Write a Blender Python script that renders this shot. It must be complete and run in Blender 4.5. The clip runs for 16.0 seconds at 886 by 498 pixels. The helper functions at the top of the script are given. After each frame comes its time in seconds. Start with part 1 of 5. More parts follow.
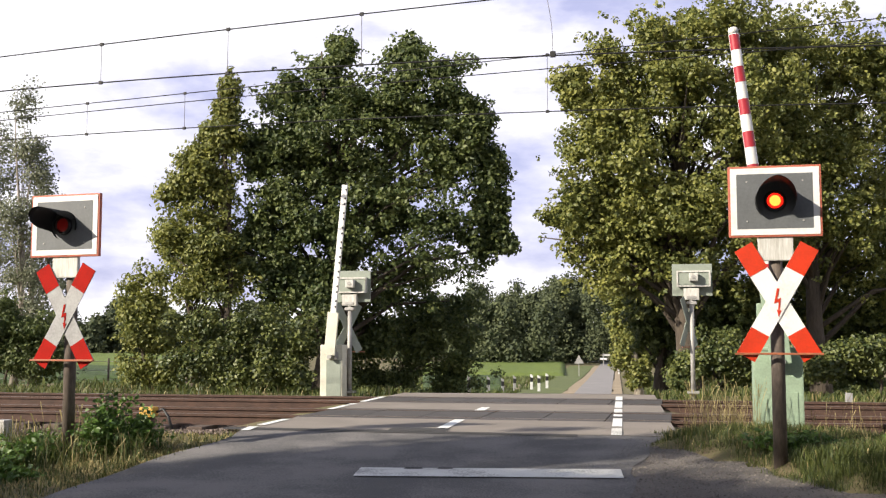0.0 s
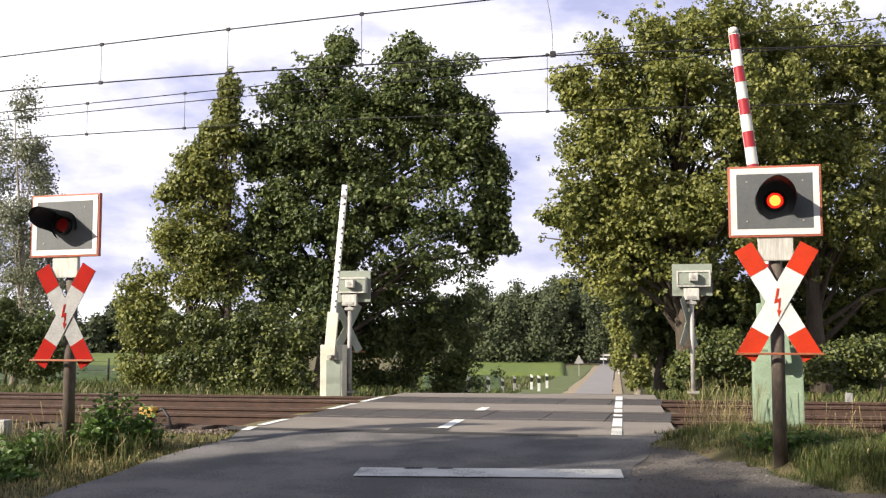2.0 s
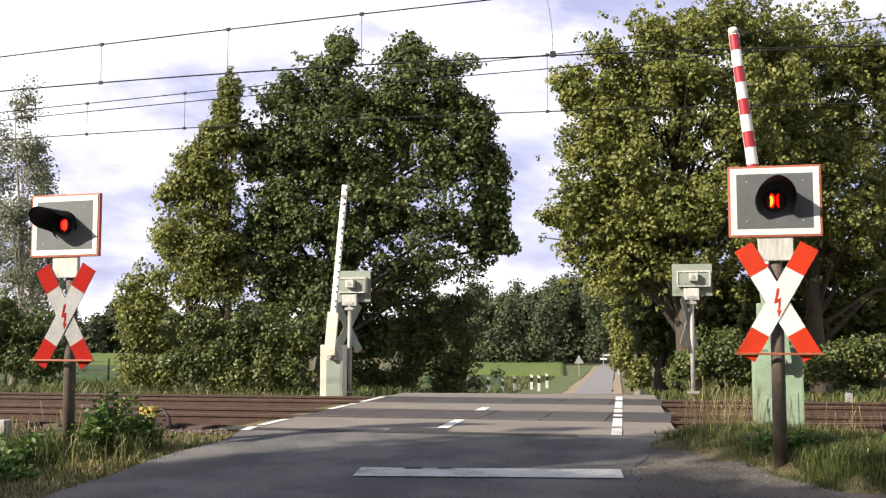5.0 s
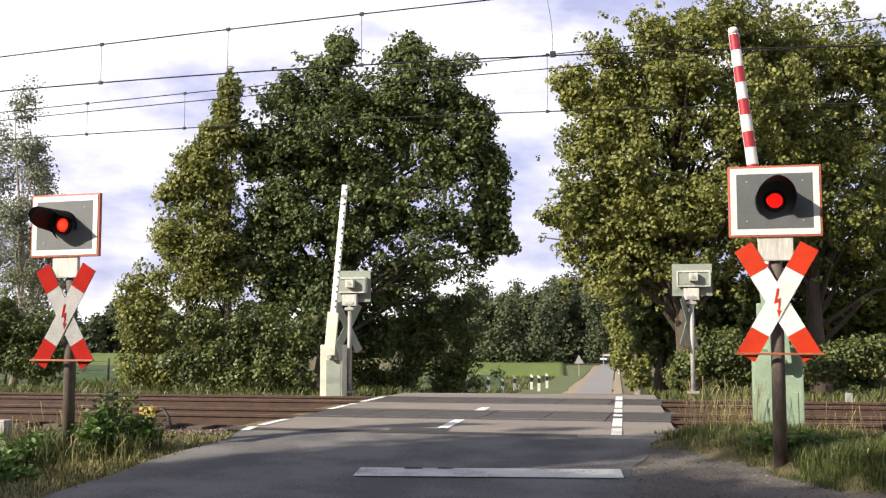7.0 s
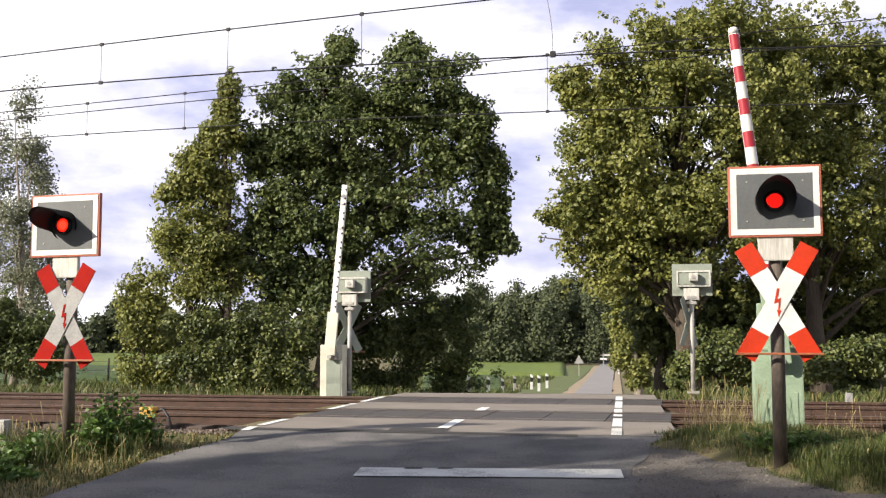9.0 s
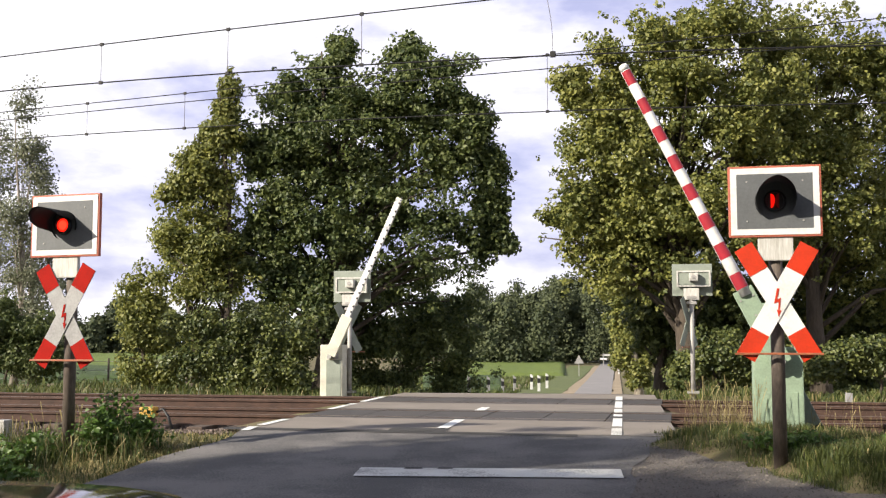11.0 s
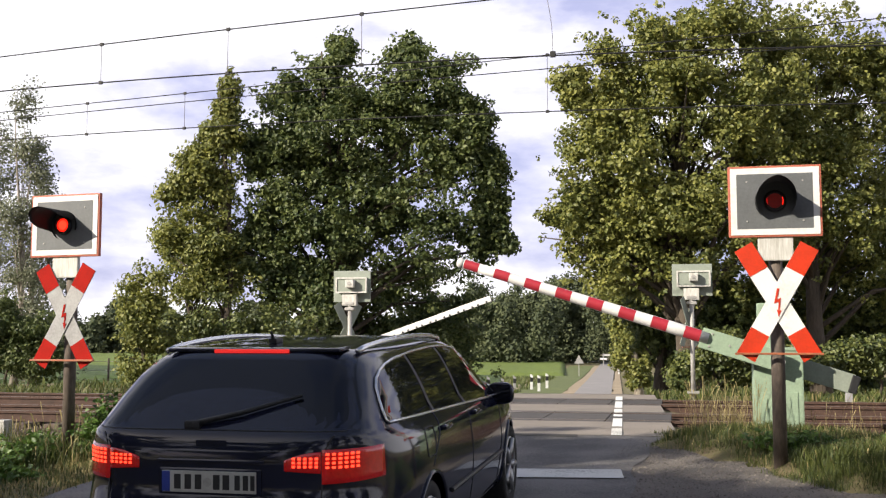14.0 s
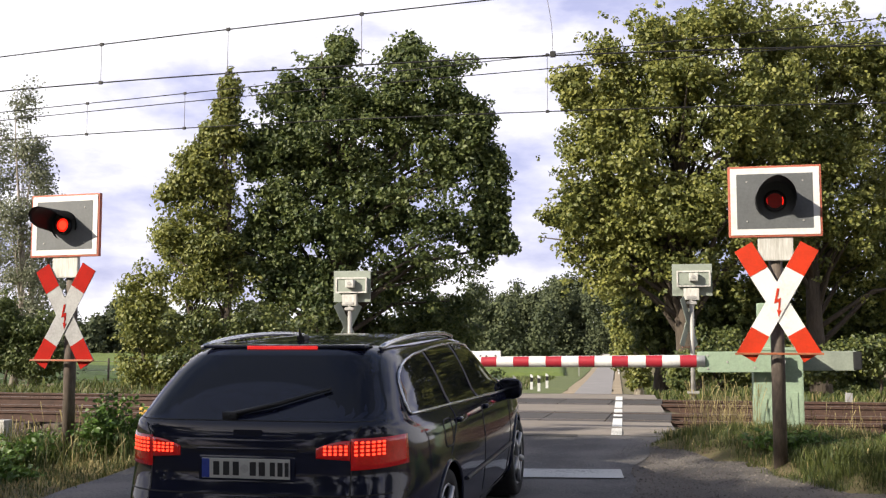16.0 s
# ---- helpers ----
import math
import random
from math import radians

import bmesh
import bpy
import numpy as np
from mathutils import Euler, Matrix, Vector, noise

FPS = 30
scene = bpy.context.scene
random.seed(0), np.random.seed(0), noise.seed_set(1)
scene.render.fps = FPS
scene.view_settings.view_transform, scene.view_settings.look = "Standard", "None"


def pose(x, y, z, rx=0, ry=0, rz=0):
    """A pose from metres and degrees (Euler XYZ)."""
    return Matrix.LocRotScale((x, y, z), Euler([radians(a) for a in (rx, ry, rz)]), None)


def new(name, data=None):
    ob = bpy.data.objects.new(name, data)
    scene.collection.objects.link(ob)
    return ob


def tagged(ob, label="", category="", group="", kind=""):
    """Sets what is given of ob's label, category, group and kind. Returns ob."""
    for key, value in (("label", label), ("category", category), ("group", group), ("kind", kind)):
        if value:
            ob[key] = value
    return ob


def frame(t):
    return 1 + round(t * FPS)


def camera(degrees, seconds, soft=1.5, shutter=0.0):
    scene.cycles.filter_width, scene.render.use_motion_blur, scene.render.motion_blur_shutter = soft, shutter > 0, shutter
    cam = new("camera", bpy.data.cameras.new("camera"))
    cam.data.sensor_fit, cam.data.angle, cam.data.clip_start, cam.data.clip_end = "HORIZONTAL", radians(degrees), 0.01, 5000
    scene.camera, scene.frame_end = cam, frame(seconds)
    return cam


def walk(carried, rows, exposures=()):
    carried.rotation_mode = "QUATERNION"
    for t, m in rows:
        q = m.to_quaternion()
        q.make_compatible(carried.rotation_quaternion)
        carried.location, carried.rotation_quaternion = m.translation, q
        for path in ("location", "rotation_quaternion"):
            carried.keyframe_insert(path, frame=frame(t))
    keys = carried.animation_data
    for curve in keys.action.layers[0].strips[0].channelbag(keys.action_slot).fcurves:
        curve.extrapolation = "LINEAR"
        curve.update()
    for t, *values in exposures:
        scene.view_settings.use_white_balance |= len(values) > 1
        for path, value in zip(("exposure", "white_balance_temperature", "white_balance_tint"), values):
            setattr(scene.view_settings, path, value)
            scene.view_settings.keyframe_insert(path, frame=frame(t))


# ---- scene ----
# x to the right, y away from the viewer, z up; z = 0 is the top of the rails at the crossing.
ALPHA = 12.5          # the railway runs turned by this much
HEAD = 9.5            # the road's heading, degrees to the right of y
SA, CA = math.sin(radians(ALPHA)), math.cos(radians(ALPHA))
SH, CH = math.sin(radians(HEAD)), math.cos(radians(HEAD))
P_NEAR, P_FAR = 16.4, 20.4   # the two tracks' centre lines, measured square to them

cam = camera(44.85, 16.0, soft=1.25)
CAM = pose(0, 0, 1.12, 94.93, 0, 0)
walk(cam, [(0.0, CAM), (16.0, CAM)], exposures=[(0.0, 0.68), (16.0, 0.68)])

# ---- light ----
SUN = Vector((0.86, 0.50, -0.52)).normalized()
sun_data = bpy.data.lights.new("sun", "SUN")
sun_data.energy, sun_data.angle, sun_data.color = 5.0, radians(0.6), (1.0, 0.91, 0.76)
sun = new("sun", sun_data)
sun.rotation_euler = SUN.to_track_quat("-Z", "Y").to_euler()


def make_world():
    w = bpy.data.worlds.new("sky")
    w.use_nodes = True
    nt = w.node_tree
    nt.nodes.clear()
    out = nt.nodes.new("ShaderNodeOutputWorld")
    bg = nt.nodes.new("ShaderNodeBackground")
    sky = nt.nodes.new("ShaderNodeTexSky")
    sky.sky_type, sky.sun_disc = "NISHITA", False
    sky.sun_elevation, sky.sun_rotation = math.asin(-SUN.z), math.atan2(-SUN.x, -SUN.y)
    sky.dust_density = 2.0
    dim = nt.nodes.new("ShaderNodeVectorMath")
    dim.operation = "SCALE"
    dim.inputs["Scale"].default_value = 0.09
    nt.links.new(sky.outputs[0], dim.inputs[0])
    tc = nt.nodes.new("ShaderNodeTexCoord")
    mp = nt.nodes.new("ShaderNodeMapping")
    mp.inputs["Scale"].default_value = (1.0, 1.0, 2.6)
    mp.inputs["Location"].default_value = (0.45, 0.1, 0.62)
    nt.links.new(tc.outputs["Generated"], mp.inputs[0])
    nz = nt.nodes.new("ShaderNodeTexNoise")
    nz.inputs["Scale"].default_value, nz.inputs["Detail"].default_value, nz.inputs["Roughness"].default_value = 3.1, 8.0, 0.56
    nt.links.new(mp.outputs[0], nz.inputs["Vector"])
    rp = nt.nodes.new("ShaderNodeValToRGB")
    rp.color_ramp.elements[0].position, rp.color_ramp.elements[0].color = 0.39, (0.50, 0.50, 0.76, 1)
    rp.color_ramp.elements[1].position, rp.color_ramp.elements[1].color = 0.54, (0.97, 0.95, 1.0, 1)
    nt.links.new(nz.outputs["Fac"], rp.inputs[0])
    cover = nt.nodes.new("ShaderNodeValToRGB")
    cover.color_ramp.elements[0].position, cover.color_ramp.elements[0].color = 0.28, (0.55, 0.55, 0.55, 1)
    cover.color_ramp.elements[1].position, cover.color_ramp.elements[1].color = 0.5, (0.97, 0.97, 0.97, 1)
    nt.links.new(nz.outputs["Fac"], cover.inputs[0])
    # the cloud thins out towards the zenith
    up = nt.nodes.new("ShaderNodeSeparateXYZ")
    nt.links.new(tc.outputs["Generated"], up.inputs[0])
    thin = nt.nodes.new("ShaderNodeMapRange")
    thin.interpolation_type = "SMOOTHSTEP"
    for i, v in enumerate((0.28, 0.75, 1.0, 0.12)):
        thin.inputs[i + 1].default_value = v
    nt.links.new(up.outputs["Z"], thin.inputs[0])
    part_of = nt.nodes.new("ShaderNodeMath")
    part_of.operation = "MULTIPLY"
    nt.links.new(cover.outputs[0], part_of.inputs[0])
    nt.links.new(thin.outputs[0], part_of.inputs[1])
    mix = nt.nodes.new("ShaderNodeMix")
    mix.data_type = "RGBA"
    nt.links.new(part_of.outputs[0], mix.inputs[0])
    nt.links.new(dim.outputs[0], mix.inputs[6])
    nt.links.new(rp.outputs[0], mix.inputs[7])
    nt.links.new(mix.outputs[2], bg.inputs[0])
    bg.inputs[1].default_value = 0.85
    nt.links.new(bg.outputs[0], out.inputs[0])
    scene.world = w


make_world()


# ---- materials ----
def mat(name, c1, c2=None, rough=0.7, metal=0.0, scale=8.0, fine=60.0, bump=0.15, coat=0.0, emit=0.0, island=0.0, spread=(0.35, 0.65), dist=0.01, leaf=0.0, piece=0.0, world=False, stretch=(1, 1, 1)):
    """A surface of two colours mixed by coarse and fine grain, with fine relief."""
    m = bpy.data.materials.new(name)
    m.use_nodes = True
    nt = m.node_tree
    bs = nt.nodes["Principled BSDF"]
    c2 = c2 or tuple(v * 0.75 for v in c1)
    if world:
        co = nt.nodes.new("ShaderNodeNewGeometry").outputs["Position"]
    else:
        co = nt.nodes.new("ShaderNodeTexCoord").outputs["Object"]
    mp = nt.nodes.new("ShaderNodeMapping")
    mp.inputs["Scale"].default_value = stretch
    nt.links.new(co, mp.inputs[0])
    co = mp.outputs[0]
    n1, n2 = nt.nodes.new("ShaderNodeTexNoise"), nt.nodes.new("ShaderNodeTexNoise")
    n1.inputs["Scale"].default_value, n1.inputs["Detail"].default_value = scale, 5.0
    n2.inputs["Scale"].default_value, n2.inputs["Detail"].default_value = fine, 3.0
    for n in (n1, n2):
        nt.links.new(co, n.inputs["Vector"])
    mean = nt.nodes.new("ShaderNodeMath")
    mean.operation = "MULTIPLY_ADD"
    mean.inputs[1].default_value, fac = 0.45, None
    half = nt.nodes.new("ShaderNodeMath")
    half.operation = "MULTIPLY"
    half.inputs[1].default_value = 0.55
    nt.links.new(n1.outputs["Fac"], half.inputs[0])
    nt.links.new(n2.outputs["Fac"], mean.inputs[0])
    nt.links.new(half.outputs[0], mean.inputs[2])
    fac = mean.outputs[0]
    for amount, sock in ((island, "Random Per Island"), (piece, "Random")):
        if amount:
            src = nt.nodes.new("ShaderNodeNewGeometry" if sock == "Random Per Island" else "ShaderNodeObjectInfo")
            a = nt.nodes.new("ShaderNodeMath")
            a.operation = "MULTIPLY_ADD"
            a.inputs[1].default_value = amount
            s = nt.nodes.new("ShaderNodeMath")
            s.operation = "SUBTRACT"
            s.inputs[1].default_value = amount * 0.5
            nt.links.new(src.outputs[sock], a.inputs[0])
            nt.links.new(fac, a.inputs[2])
            nt.links.new(a.outputs[0], s.inputs[0])
            fac = s.outputs[0]
    rp = nt.nodes.new("ShaderNodeValToRGB")
    rp.color_ramp.elements[0].position, rp.color_ramp.elements[0].color = spread[0], (*c2, 1)
    rp.color_ramp.elements[1].position, rp.color_ramp.elements[1].color = spread[1], (*c1, 1)
    nt.links.new(fac, rp.inputs[0])
    nt.links.new(rp.outputs[0], bs.inputs["Base Color"])
    bs.inputs["Roughness"].default_value, bs.inputs["Metallic"].default_value = rough, metal
    bs.inputs["Coat Weight"].default_value, bs.inputs["Coat Roughness"].default_value = coat, 0.03
    if bump:
        bp = nt.nodes.new("ShaderNodeBump")
        bp.inputs["Strength"].default_value, bp.inputs["Distance"].default_value = bump, dist
        nt.links.new(n2.outputs["Fac"], bp.inputs["Height"])
        nt.links.new(bp.outputs[0], bs.inputs["Normal"])
    if emit:
        bs.inputs["Emission Color"].default_value, bs.inputs["Emission Strength"].default_value = (*c1, 1), emit
    if leaf:
        tr = nt.nodes.new("ShaderNodeBsdfTranslucent")
        nt.links.new(rp.outputs[0], tr.inputs["Color"])
        mx = nt.nodes.new("ShaderNodeMixShader")
        mx.inputs[0].default_value = leaf
        nt.links.new(bs.outputs[0], mx.inputs[1])
        nt.links.new(tr.outputs[0], mx.inputs[2])
        nt.links.new(mx.outputs[0], nt.nodes["Material Output"].inputs[0])
    return m


M = {
    "grass_ground": mat("grass_ground", (0.125, 0.13, 0.042), (0.155, 0.112, 0.062), 0.95, scale=0.8, fine=14, bump=0.6, dist=0.05, world=True),
    "short_grass": mat("short_grass", (0.125, 0.150, 0.042), (0.080, 0.100, 0.030), 0.9, scale=0.5, fine=6, bump=0.6, dist=0.06, world=True),
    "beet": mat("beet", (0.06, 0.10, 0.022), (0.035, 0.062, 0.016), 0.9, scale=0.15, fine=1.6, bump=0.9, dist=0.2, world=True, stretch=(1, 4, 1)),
    "crop": mat("crop", (0.150, 0.200, 0.030), (0.085, 0.125, 0.020), 0.9, scale=0.12, fine=1.2, bump=0.8, dist=0.2, world=True, stretch=(1, 4, 1)),
    # one asphalt in two tones: shade coloured into the first, sun into the second
    "asphalt": mat("asphalt", (0.185, 0.172, 0.166), (0.092, 0.088, 0.088), 0.88, scale=1.1, fine=55, bump=0.6, dist=0.010, world=True, spread=(0.45, 0.56)),
    "asphalt_sunlit": mat("asphalt_sunlit", (0.275, 0.238, 0.208), (0.19, 0.166, 0.146), 0.9, scale=1.2, fine=80, bump=0.3, dist=0.006, world=True),
    "asphalt_dark": mat("asphalt_dark", (0.055, 0.052, 0.052), (0.038, 0.036, 0.036), 0.85, scale=2, fine=80, bump=0.3, dist=0.006, world=True),
    "far_asphalt": mat("far_asphalt", (0.27, 0.25, 0.245), (0.21, 0.20, 0.195), 0.9, scale=0.5, fine=20, bump=0.1, world=True),
    "sand": mat("sand", (0.36, 0.28, 0.19), (0.25, 0.2, 0.13), 0.95, scale=0.8, fine=20, bump=0.4, dist=0.03, world=True),
    "gravel_path": mat("gravel_path", (0.165, 0.145, 0.13), (0.085, 0.075, 0.068), 0.95, scale=1.5, fine=45, bump=0.7, dist=0.02, world=True),
    "rubber": mat("rubber", (0.085, 0.078, 0.076), (0.06, 0.055, 0.055), 0.75, scale=3, fine=50, bump=0.3, dist=0.006, piece=0.25),
    "marking": mat("marking", (0.82, 0.82, 0.80), (0.55, 0.54, 0.52), 0.7, scale=3, fine=35, bump=0.2, dist=0.004, spread=(0.30, 0.45), world=True),
    "marking_worn": mat("marking_worn", (0.66, 0.65, 0.62), (0.32, 0.31, 0.30), 0.75, scale=2.5, fine=40, bump=0.2, dist=0.004, spread=(0.36, 0.50), world=True),
    "ballast": mat("ballast", (0.13, 0.09, 0.07), (0.06, 0.038, 0.03), 0.95, scale=3, fine=26, bump=1.0, dist=0.05, world=True),
    "stones": mat("stones", (0.24, 0.19, 0.165), (0.07, 0.048, 0.038), 0.9, scale=2, fine=40, bump=0.3, island=0.6),
    "pebble": mat("pebble", (0.18, 0.158, 0.14), (0.10, 0.088, 0.078), 0.9, scale=2, fine=40, bump=0.3, island=0.6, world=True),
    "rust": mat("rust", (0.085, 0.045, 0.032), (0.042, 0.024, 0.018), 0.85, scale=6, fine=60, bump=0.3),
    "rail_top": mat("rail_top", (0.34, 0.28, 0.25), (0.20, 0.15, 0.125), 0.42, metal=0.4, scale=5, fine=60, bump=0.05),
    "sleeper": mat("sleeper", (0.13, 0.095, 0.078), (0.07, 0.05, 0.04), 0.9, scale=5, fine=50, bump=0.4, piece=0.3),
    "galv": mat("galv", (0.42, 0.41, 0.39), (0.27, 0.255, 0.24), 0.6, metal=0.25, scale=6, fine=50, bump=0.15),
    "post": mat("post", (0.17, 0.135, 0.11), (0.08, 0.062, 0.052), 0.75, metal=0.2, scale=5, fine=40, bump=0.3, stretch=(1, 1, 0.3)),
    "panel_grey": mat("panel_grey", (0.125, 0.13, 0.135), (0.095, 0.10, 0.105), 0.6, scale=4, fine=40, bump=0.1),
    "white": mat("white", (0.70, 0.69, 0.675), (0.56, 0.55, 0.53), 0.45, scale=4, fine=30, bump=0.05, spread=(0.3, 0.5)),
    "white_dirty": mat("white_dirty", (0.62, 0.61, 0.58), (0.36, 0.34, 0.30), 0.6, scale=7, fine=24, bump=0.1, stretch=(3, 3, 0.4)),
    "red": mat("red", (0.58, 0.034, 0.005), (0.44, 0.028, 0.005), 0.45, scale=6, fine=40, bump=0.05),
    "red_boom": mat("red_boom", (0.40, 0.024, 0.04), (0.31, 0.024, 0.036), 0.4, scale=6, fine=40, bump=0.05),
    "rim_red": mat("rim_red", (0.48, 0.12, 0.07), (0.33, 0.10, 0.06), 0.6, scale=9, fine=40, bump=0.1),
    "orange_bar": mat("orange_bar", (0.38, 0.11, 0.04), (0.22, 0.08, 0.045), 0.6, scale=9, fine=50, bump=0.1),
    "black": mat("black", (0.018, 0.018, 0.02), (0.010, 0.010, 0.011), 0.55, scale=6, fine=50, bump=0.1),
    "green_paint": mat("green_paint", (0.29, 0.38, 0.27), (0.22, 0.29, 0.21), 0.55, scale=5, fine=40, bump=0.1),
    "cream": mat("cream", (0.66, 0.64, 0.53), (0.50, 0.48, 0.40), 0.55, scale=4, fine=40, bump=0.1),
    "grey_green": mat("grey_green", (0.27, 0.30, 0.25), (0.20, 0.225, 0.19), 0.6, scale=4, fine=40, bump=0.1),
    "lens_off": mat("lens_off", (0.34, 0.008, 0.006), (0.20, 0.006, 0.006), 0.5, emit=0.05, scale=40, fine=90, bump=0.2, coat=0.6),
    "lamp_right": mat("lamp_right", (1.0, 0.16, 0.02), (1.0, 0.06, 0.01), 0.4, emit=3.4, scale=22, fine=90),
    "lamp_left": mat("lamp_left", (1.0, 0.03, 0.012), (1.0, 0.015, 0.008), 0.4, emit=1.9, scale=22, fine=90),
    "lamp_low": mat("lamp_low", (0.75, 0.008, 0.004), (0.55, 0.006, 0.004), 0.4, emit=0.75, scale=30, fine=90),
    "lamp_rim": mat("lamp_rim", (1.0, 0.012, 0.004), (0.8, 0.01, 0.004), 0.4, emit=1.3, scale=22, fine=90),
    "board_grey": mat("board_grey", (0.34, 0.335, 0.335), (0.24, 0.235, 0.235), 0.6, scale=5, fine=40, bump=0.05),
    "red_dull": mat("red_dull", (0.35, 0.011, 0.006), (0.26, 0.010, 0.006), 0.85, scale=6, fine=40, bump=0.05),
    "yellow": mat("yellow", (0.62, 0.36, 0.05), (0.4, 0.22, 0.04), 0.6, scale=8, fine=50),
    "wire": mat("wire", (0.035, 0.033, 0.035), (0.02, 0.02, 0.02), 0.6, metal=0.5, bump=0),
    "wire_pale": mat("wire_pale", (0.16, 0.15, 0.16), (0.12, 0.11, 0.12), 0.6, metal=0.3, bump=0),
    "bark": mat("bark", (0.10, 0.078, 0.058), (0.045, 0.035, 0.026), 0.95, scale=3, fine=18, bump=0.9, dist=0.04, stretch=(1, 1, 0.25)),
    "bark_pale": mat("bark_pale", (0.42, 0.38, 0.32), (0.16, 0.13, 0.10), 0.9, scale=3, fine=14, bump=0.5, stretch=(1, 1, 0.5)),
    "leaf_oak": mat("leaf_oak", (0.330, 0.325, 0.082), (0.105, 0.130, 0.034), 0.55, scale=0.35, fine=2.0, bump=0, island=0.55, leaf=0.38, spread=(0.25, 0.85)),
    "leaf_maple": mat("leaf_maple", (0.185, 0.215, 0.064), (0.052, 0.080, 0.026), 0.55, scale=0.35, fine=2.0, bump=0, island=0.55, leaf=0.38, spread=(0.25, 0.85)),
    "leaf_bush": mat("leaf_bush", (0.180, 0.198, 0.052), (0.050, 0.072, 0.022), 0.5, scale=0.6, fine=3.0, bump=0, island=0.6, leaf=0.30, spread=(0.25, 0.8)),
    "leaf_birch": mat("leaf_birch", (0.25, 0.26, 0.165), (0.13, 0.145, 0.09), 0.6, scale=0.6, fine=3.0, bump=0, island=0.6, leaf=0.35, spread=(0.25, 0.8)),
    "leaf_far": mat("leaf_far", (0.125, 0.142, 0.062), (0.048, 0.066, 0.034), 0.8, scale=0.08, fine=0.5, bump=0, island=0.5, leaf=0.25, spread=(0.25, 0.8), world=True),
    "grass": mat("grass", (0.125, 0.145, 0.035), (0.04, 0.06, 0.016), 0.6, scale=0.9, fine=4, bump=0, island=0.7, leaf=0.3, spread=(0.2, 0.8), world=True),
    "grass_dry": mat("grass_dry", (0.42, 0.34, 0.16), (0.22, 0.19, 0.08), 0.7, scale=0.9, fine=4, bump=0, island=0.7, leaf=0.3, spread=(0.2, 0.8), world=True),
    "weed": mat("weed", (0.11, 0.19, 0.03), (0.045, 0.09, 0.016), 0.5, scale=1.5, fine=6, bump=0, island=0.6, leaf=0.3, spread=(0.2, 0.8), world=True),
}


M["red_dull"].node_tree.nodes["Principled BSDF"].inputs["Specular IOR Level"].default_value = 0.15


# ---- builders ----
def finish(bm, name, material, parent=None, label="", smooth=False):
    me = bpy.data.meshes.new(name)
    bm.normal_update()
    bm.to_mesh(me)
    bm.free()
    if smooth:
        me.polygons.foreach_set("use_smooth", [True] * len(me.polygons))
    for m in material if isinstance(material, (list, tuple)) else [material]:
        me.materials.append(m)
    ob = new(name, me)
    if parent:
        ob.parent = parent
    if label:
        tagged(ob, label)
    return ob


def part(name, bm, material, parent, label="", smooth=False):
    return finish(bm, name, material, parent, label, smooth)


def thing(name, m, label, category, group="", kind=""):
    ob = new(name)
    ob.empty_display_size = 0.2
    ob.matrix_basis = m
    return tagged(ob, label, category, group, kind)


def mesh_of(name, verts, faces, material, parent=None, smooth=False):
    me = bpy.data.meshes.new(name)
    me.from_pydata([tuple(v) for v in verts], [], [tuple(f) for f in faces])
    me.materials.append(material)
    if smooth:
        me.polygons.foreach_set("use_smooth", [True] * len(me.polygons))
    me.update()
    ob = new(name, me)
    if parent:
        ob.parent = parent
    return ob


def box(bm, sx, sy, sz, m=None, bevel=0.0):
    """A block of that size, centred, moved by m, its edges rounded by bevel."""
    g = bmesh.ops.create_cube(bm, size=1.0)["verts"]
    bmesh.ops.transform(bm, matrix=Matrix.Diagonal((sx, sy, sz, 1)), verts=g)
    if bevel:
        es = list({e for v in g for e in v.link_edges})
        made = bmesh.ops.bevel(bm, geom=es, offset=bevel, segments=2, affect="EDGES", profile=0.7)
        g = list({v for f in made["faces"] for v in f.verts} | {v for v in g if v.is_valid})
    if m is not None:
        bmesh.ops.transform(bm, matrix=m, verts=g)
    return bm


def rod(bm, a, b, r1, r2=None, seg=12):
    """A closed tapered rod from a to b."""
    a, b = Vector(a), Vector(b)
    d = b - a
    m = Matrix.Translation((a + b) / 2) @ d.to_track_quat("Z", "Y").to_matrix().to_4x4()
    bmesh.ops.create_cone(bm, cap_ends=True, segments=seg, radius1=r1, radius2=r1 if r2 is None else r2, depth=d.length, matrix=m)
    return bm


def pipe(bm, pts, radii, seg=8):
    """A tube through points, with a radius for each."""
    pts = [Vector(p) for p in pts]
    if not isinstance(radii, (list, tuple)):
        radii = [radii] * len(pts)
    rings = []
    for i, (p, r) in enumerate(zip(pts, radii)):
        d = (pts[min(i + 1, len(pts) - 1)] - pts[max(i - 1, 0)]).normalized()
        q = d.to_track_quat("Z", "Y")
        rings.append([bm.verts.new(p + q @ Vector((r * math.cos(k * math.tau / seg), r * math.sin(k * math.tau / seg), 0))) for k in range(seg)])
    for a, b in zip(rings, rings[1:]):
        for k in range(seg):
            bm.faces.new((a[k], a[(k + 1) % seg], b[(k + 1) % seg], b[k]))
    bm.faces.new(rings[0][::-1])
    bm.faces.new(rings[-1])
    return bm


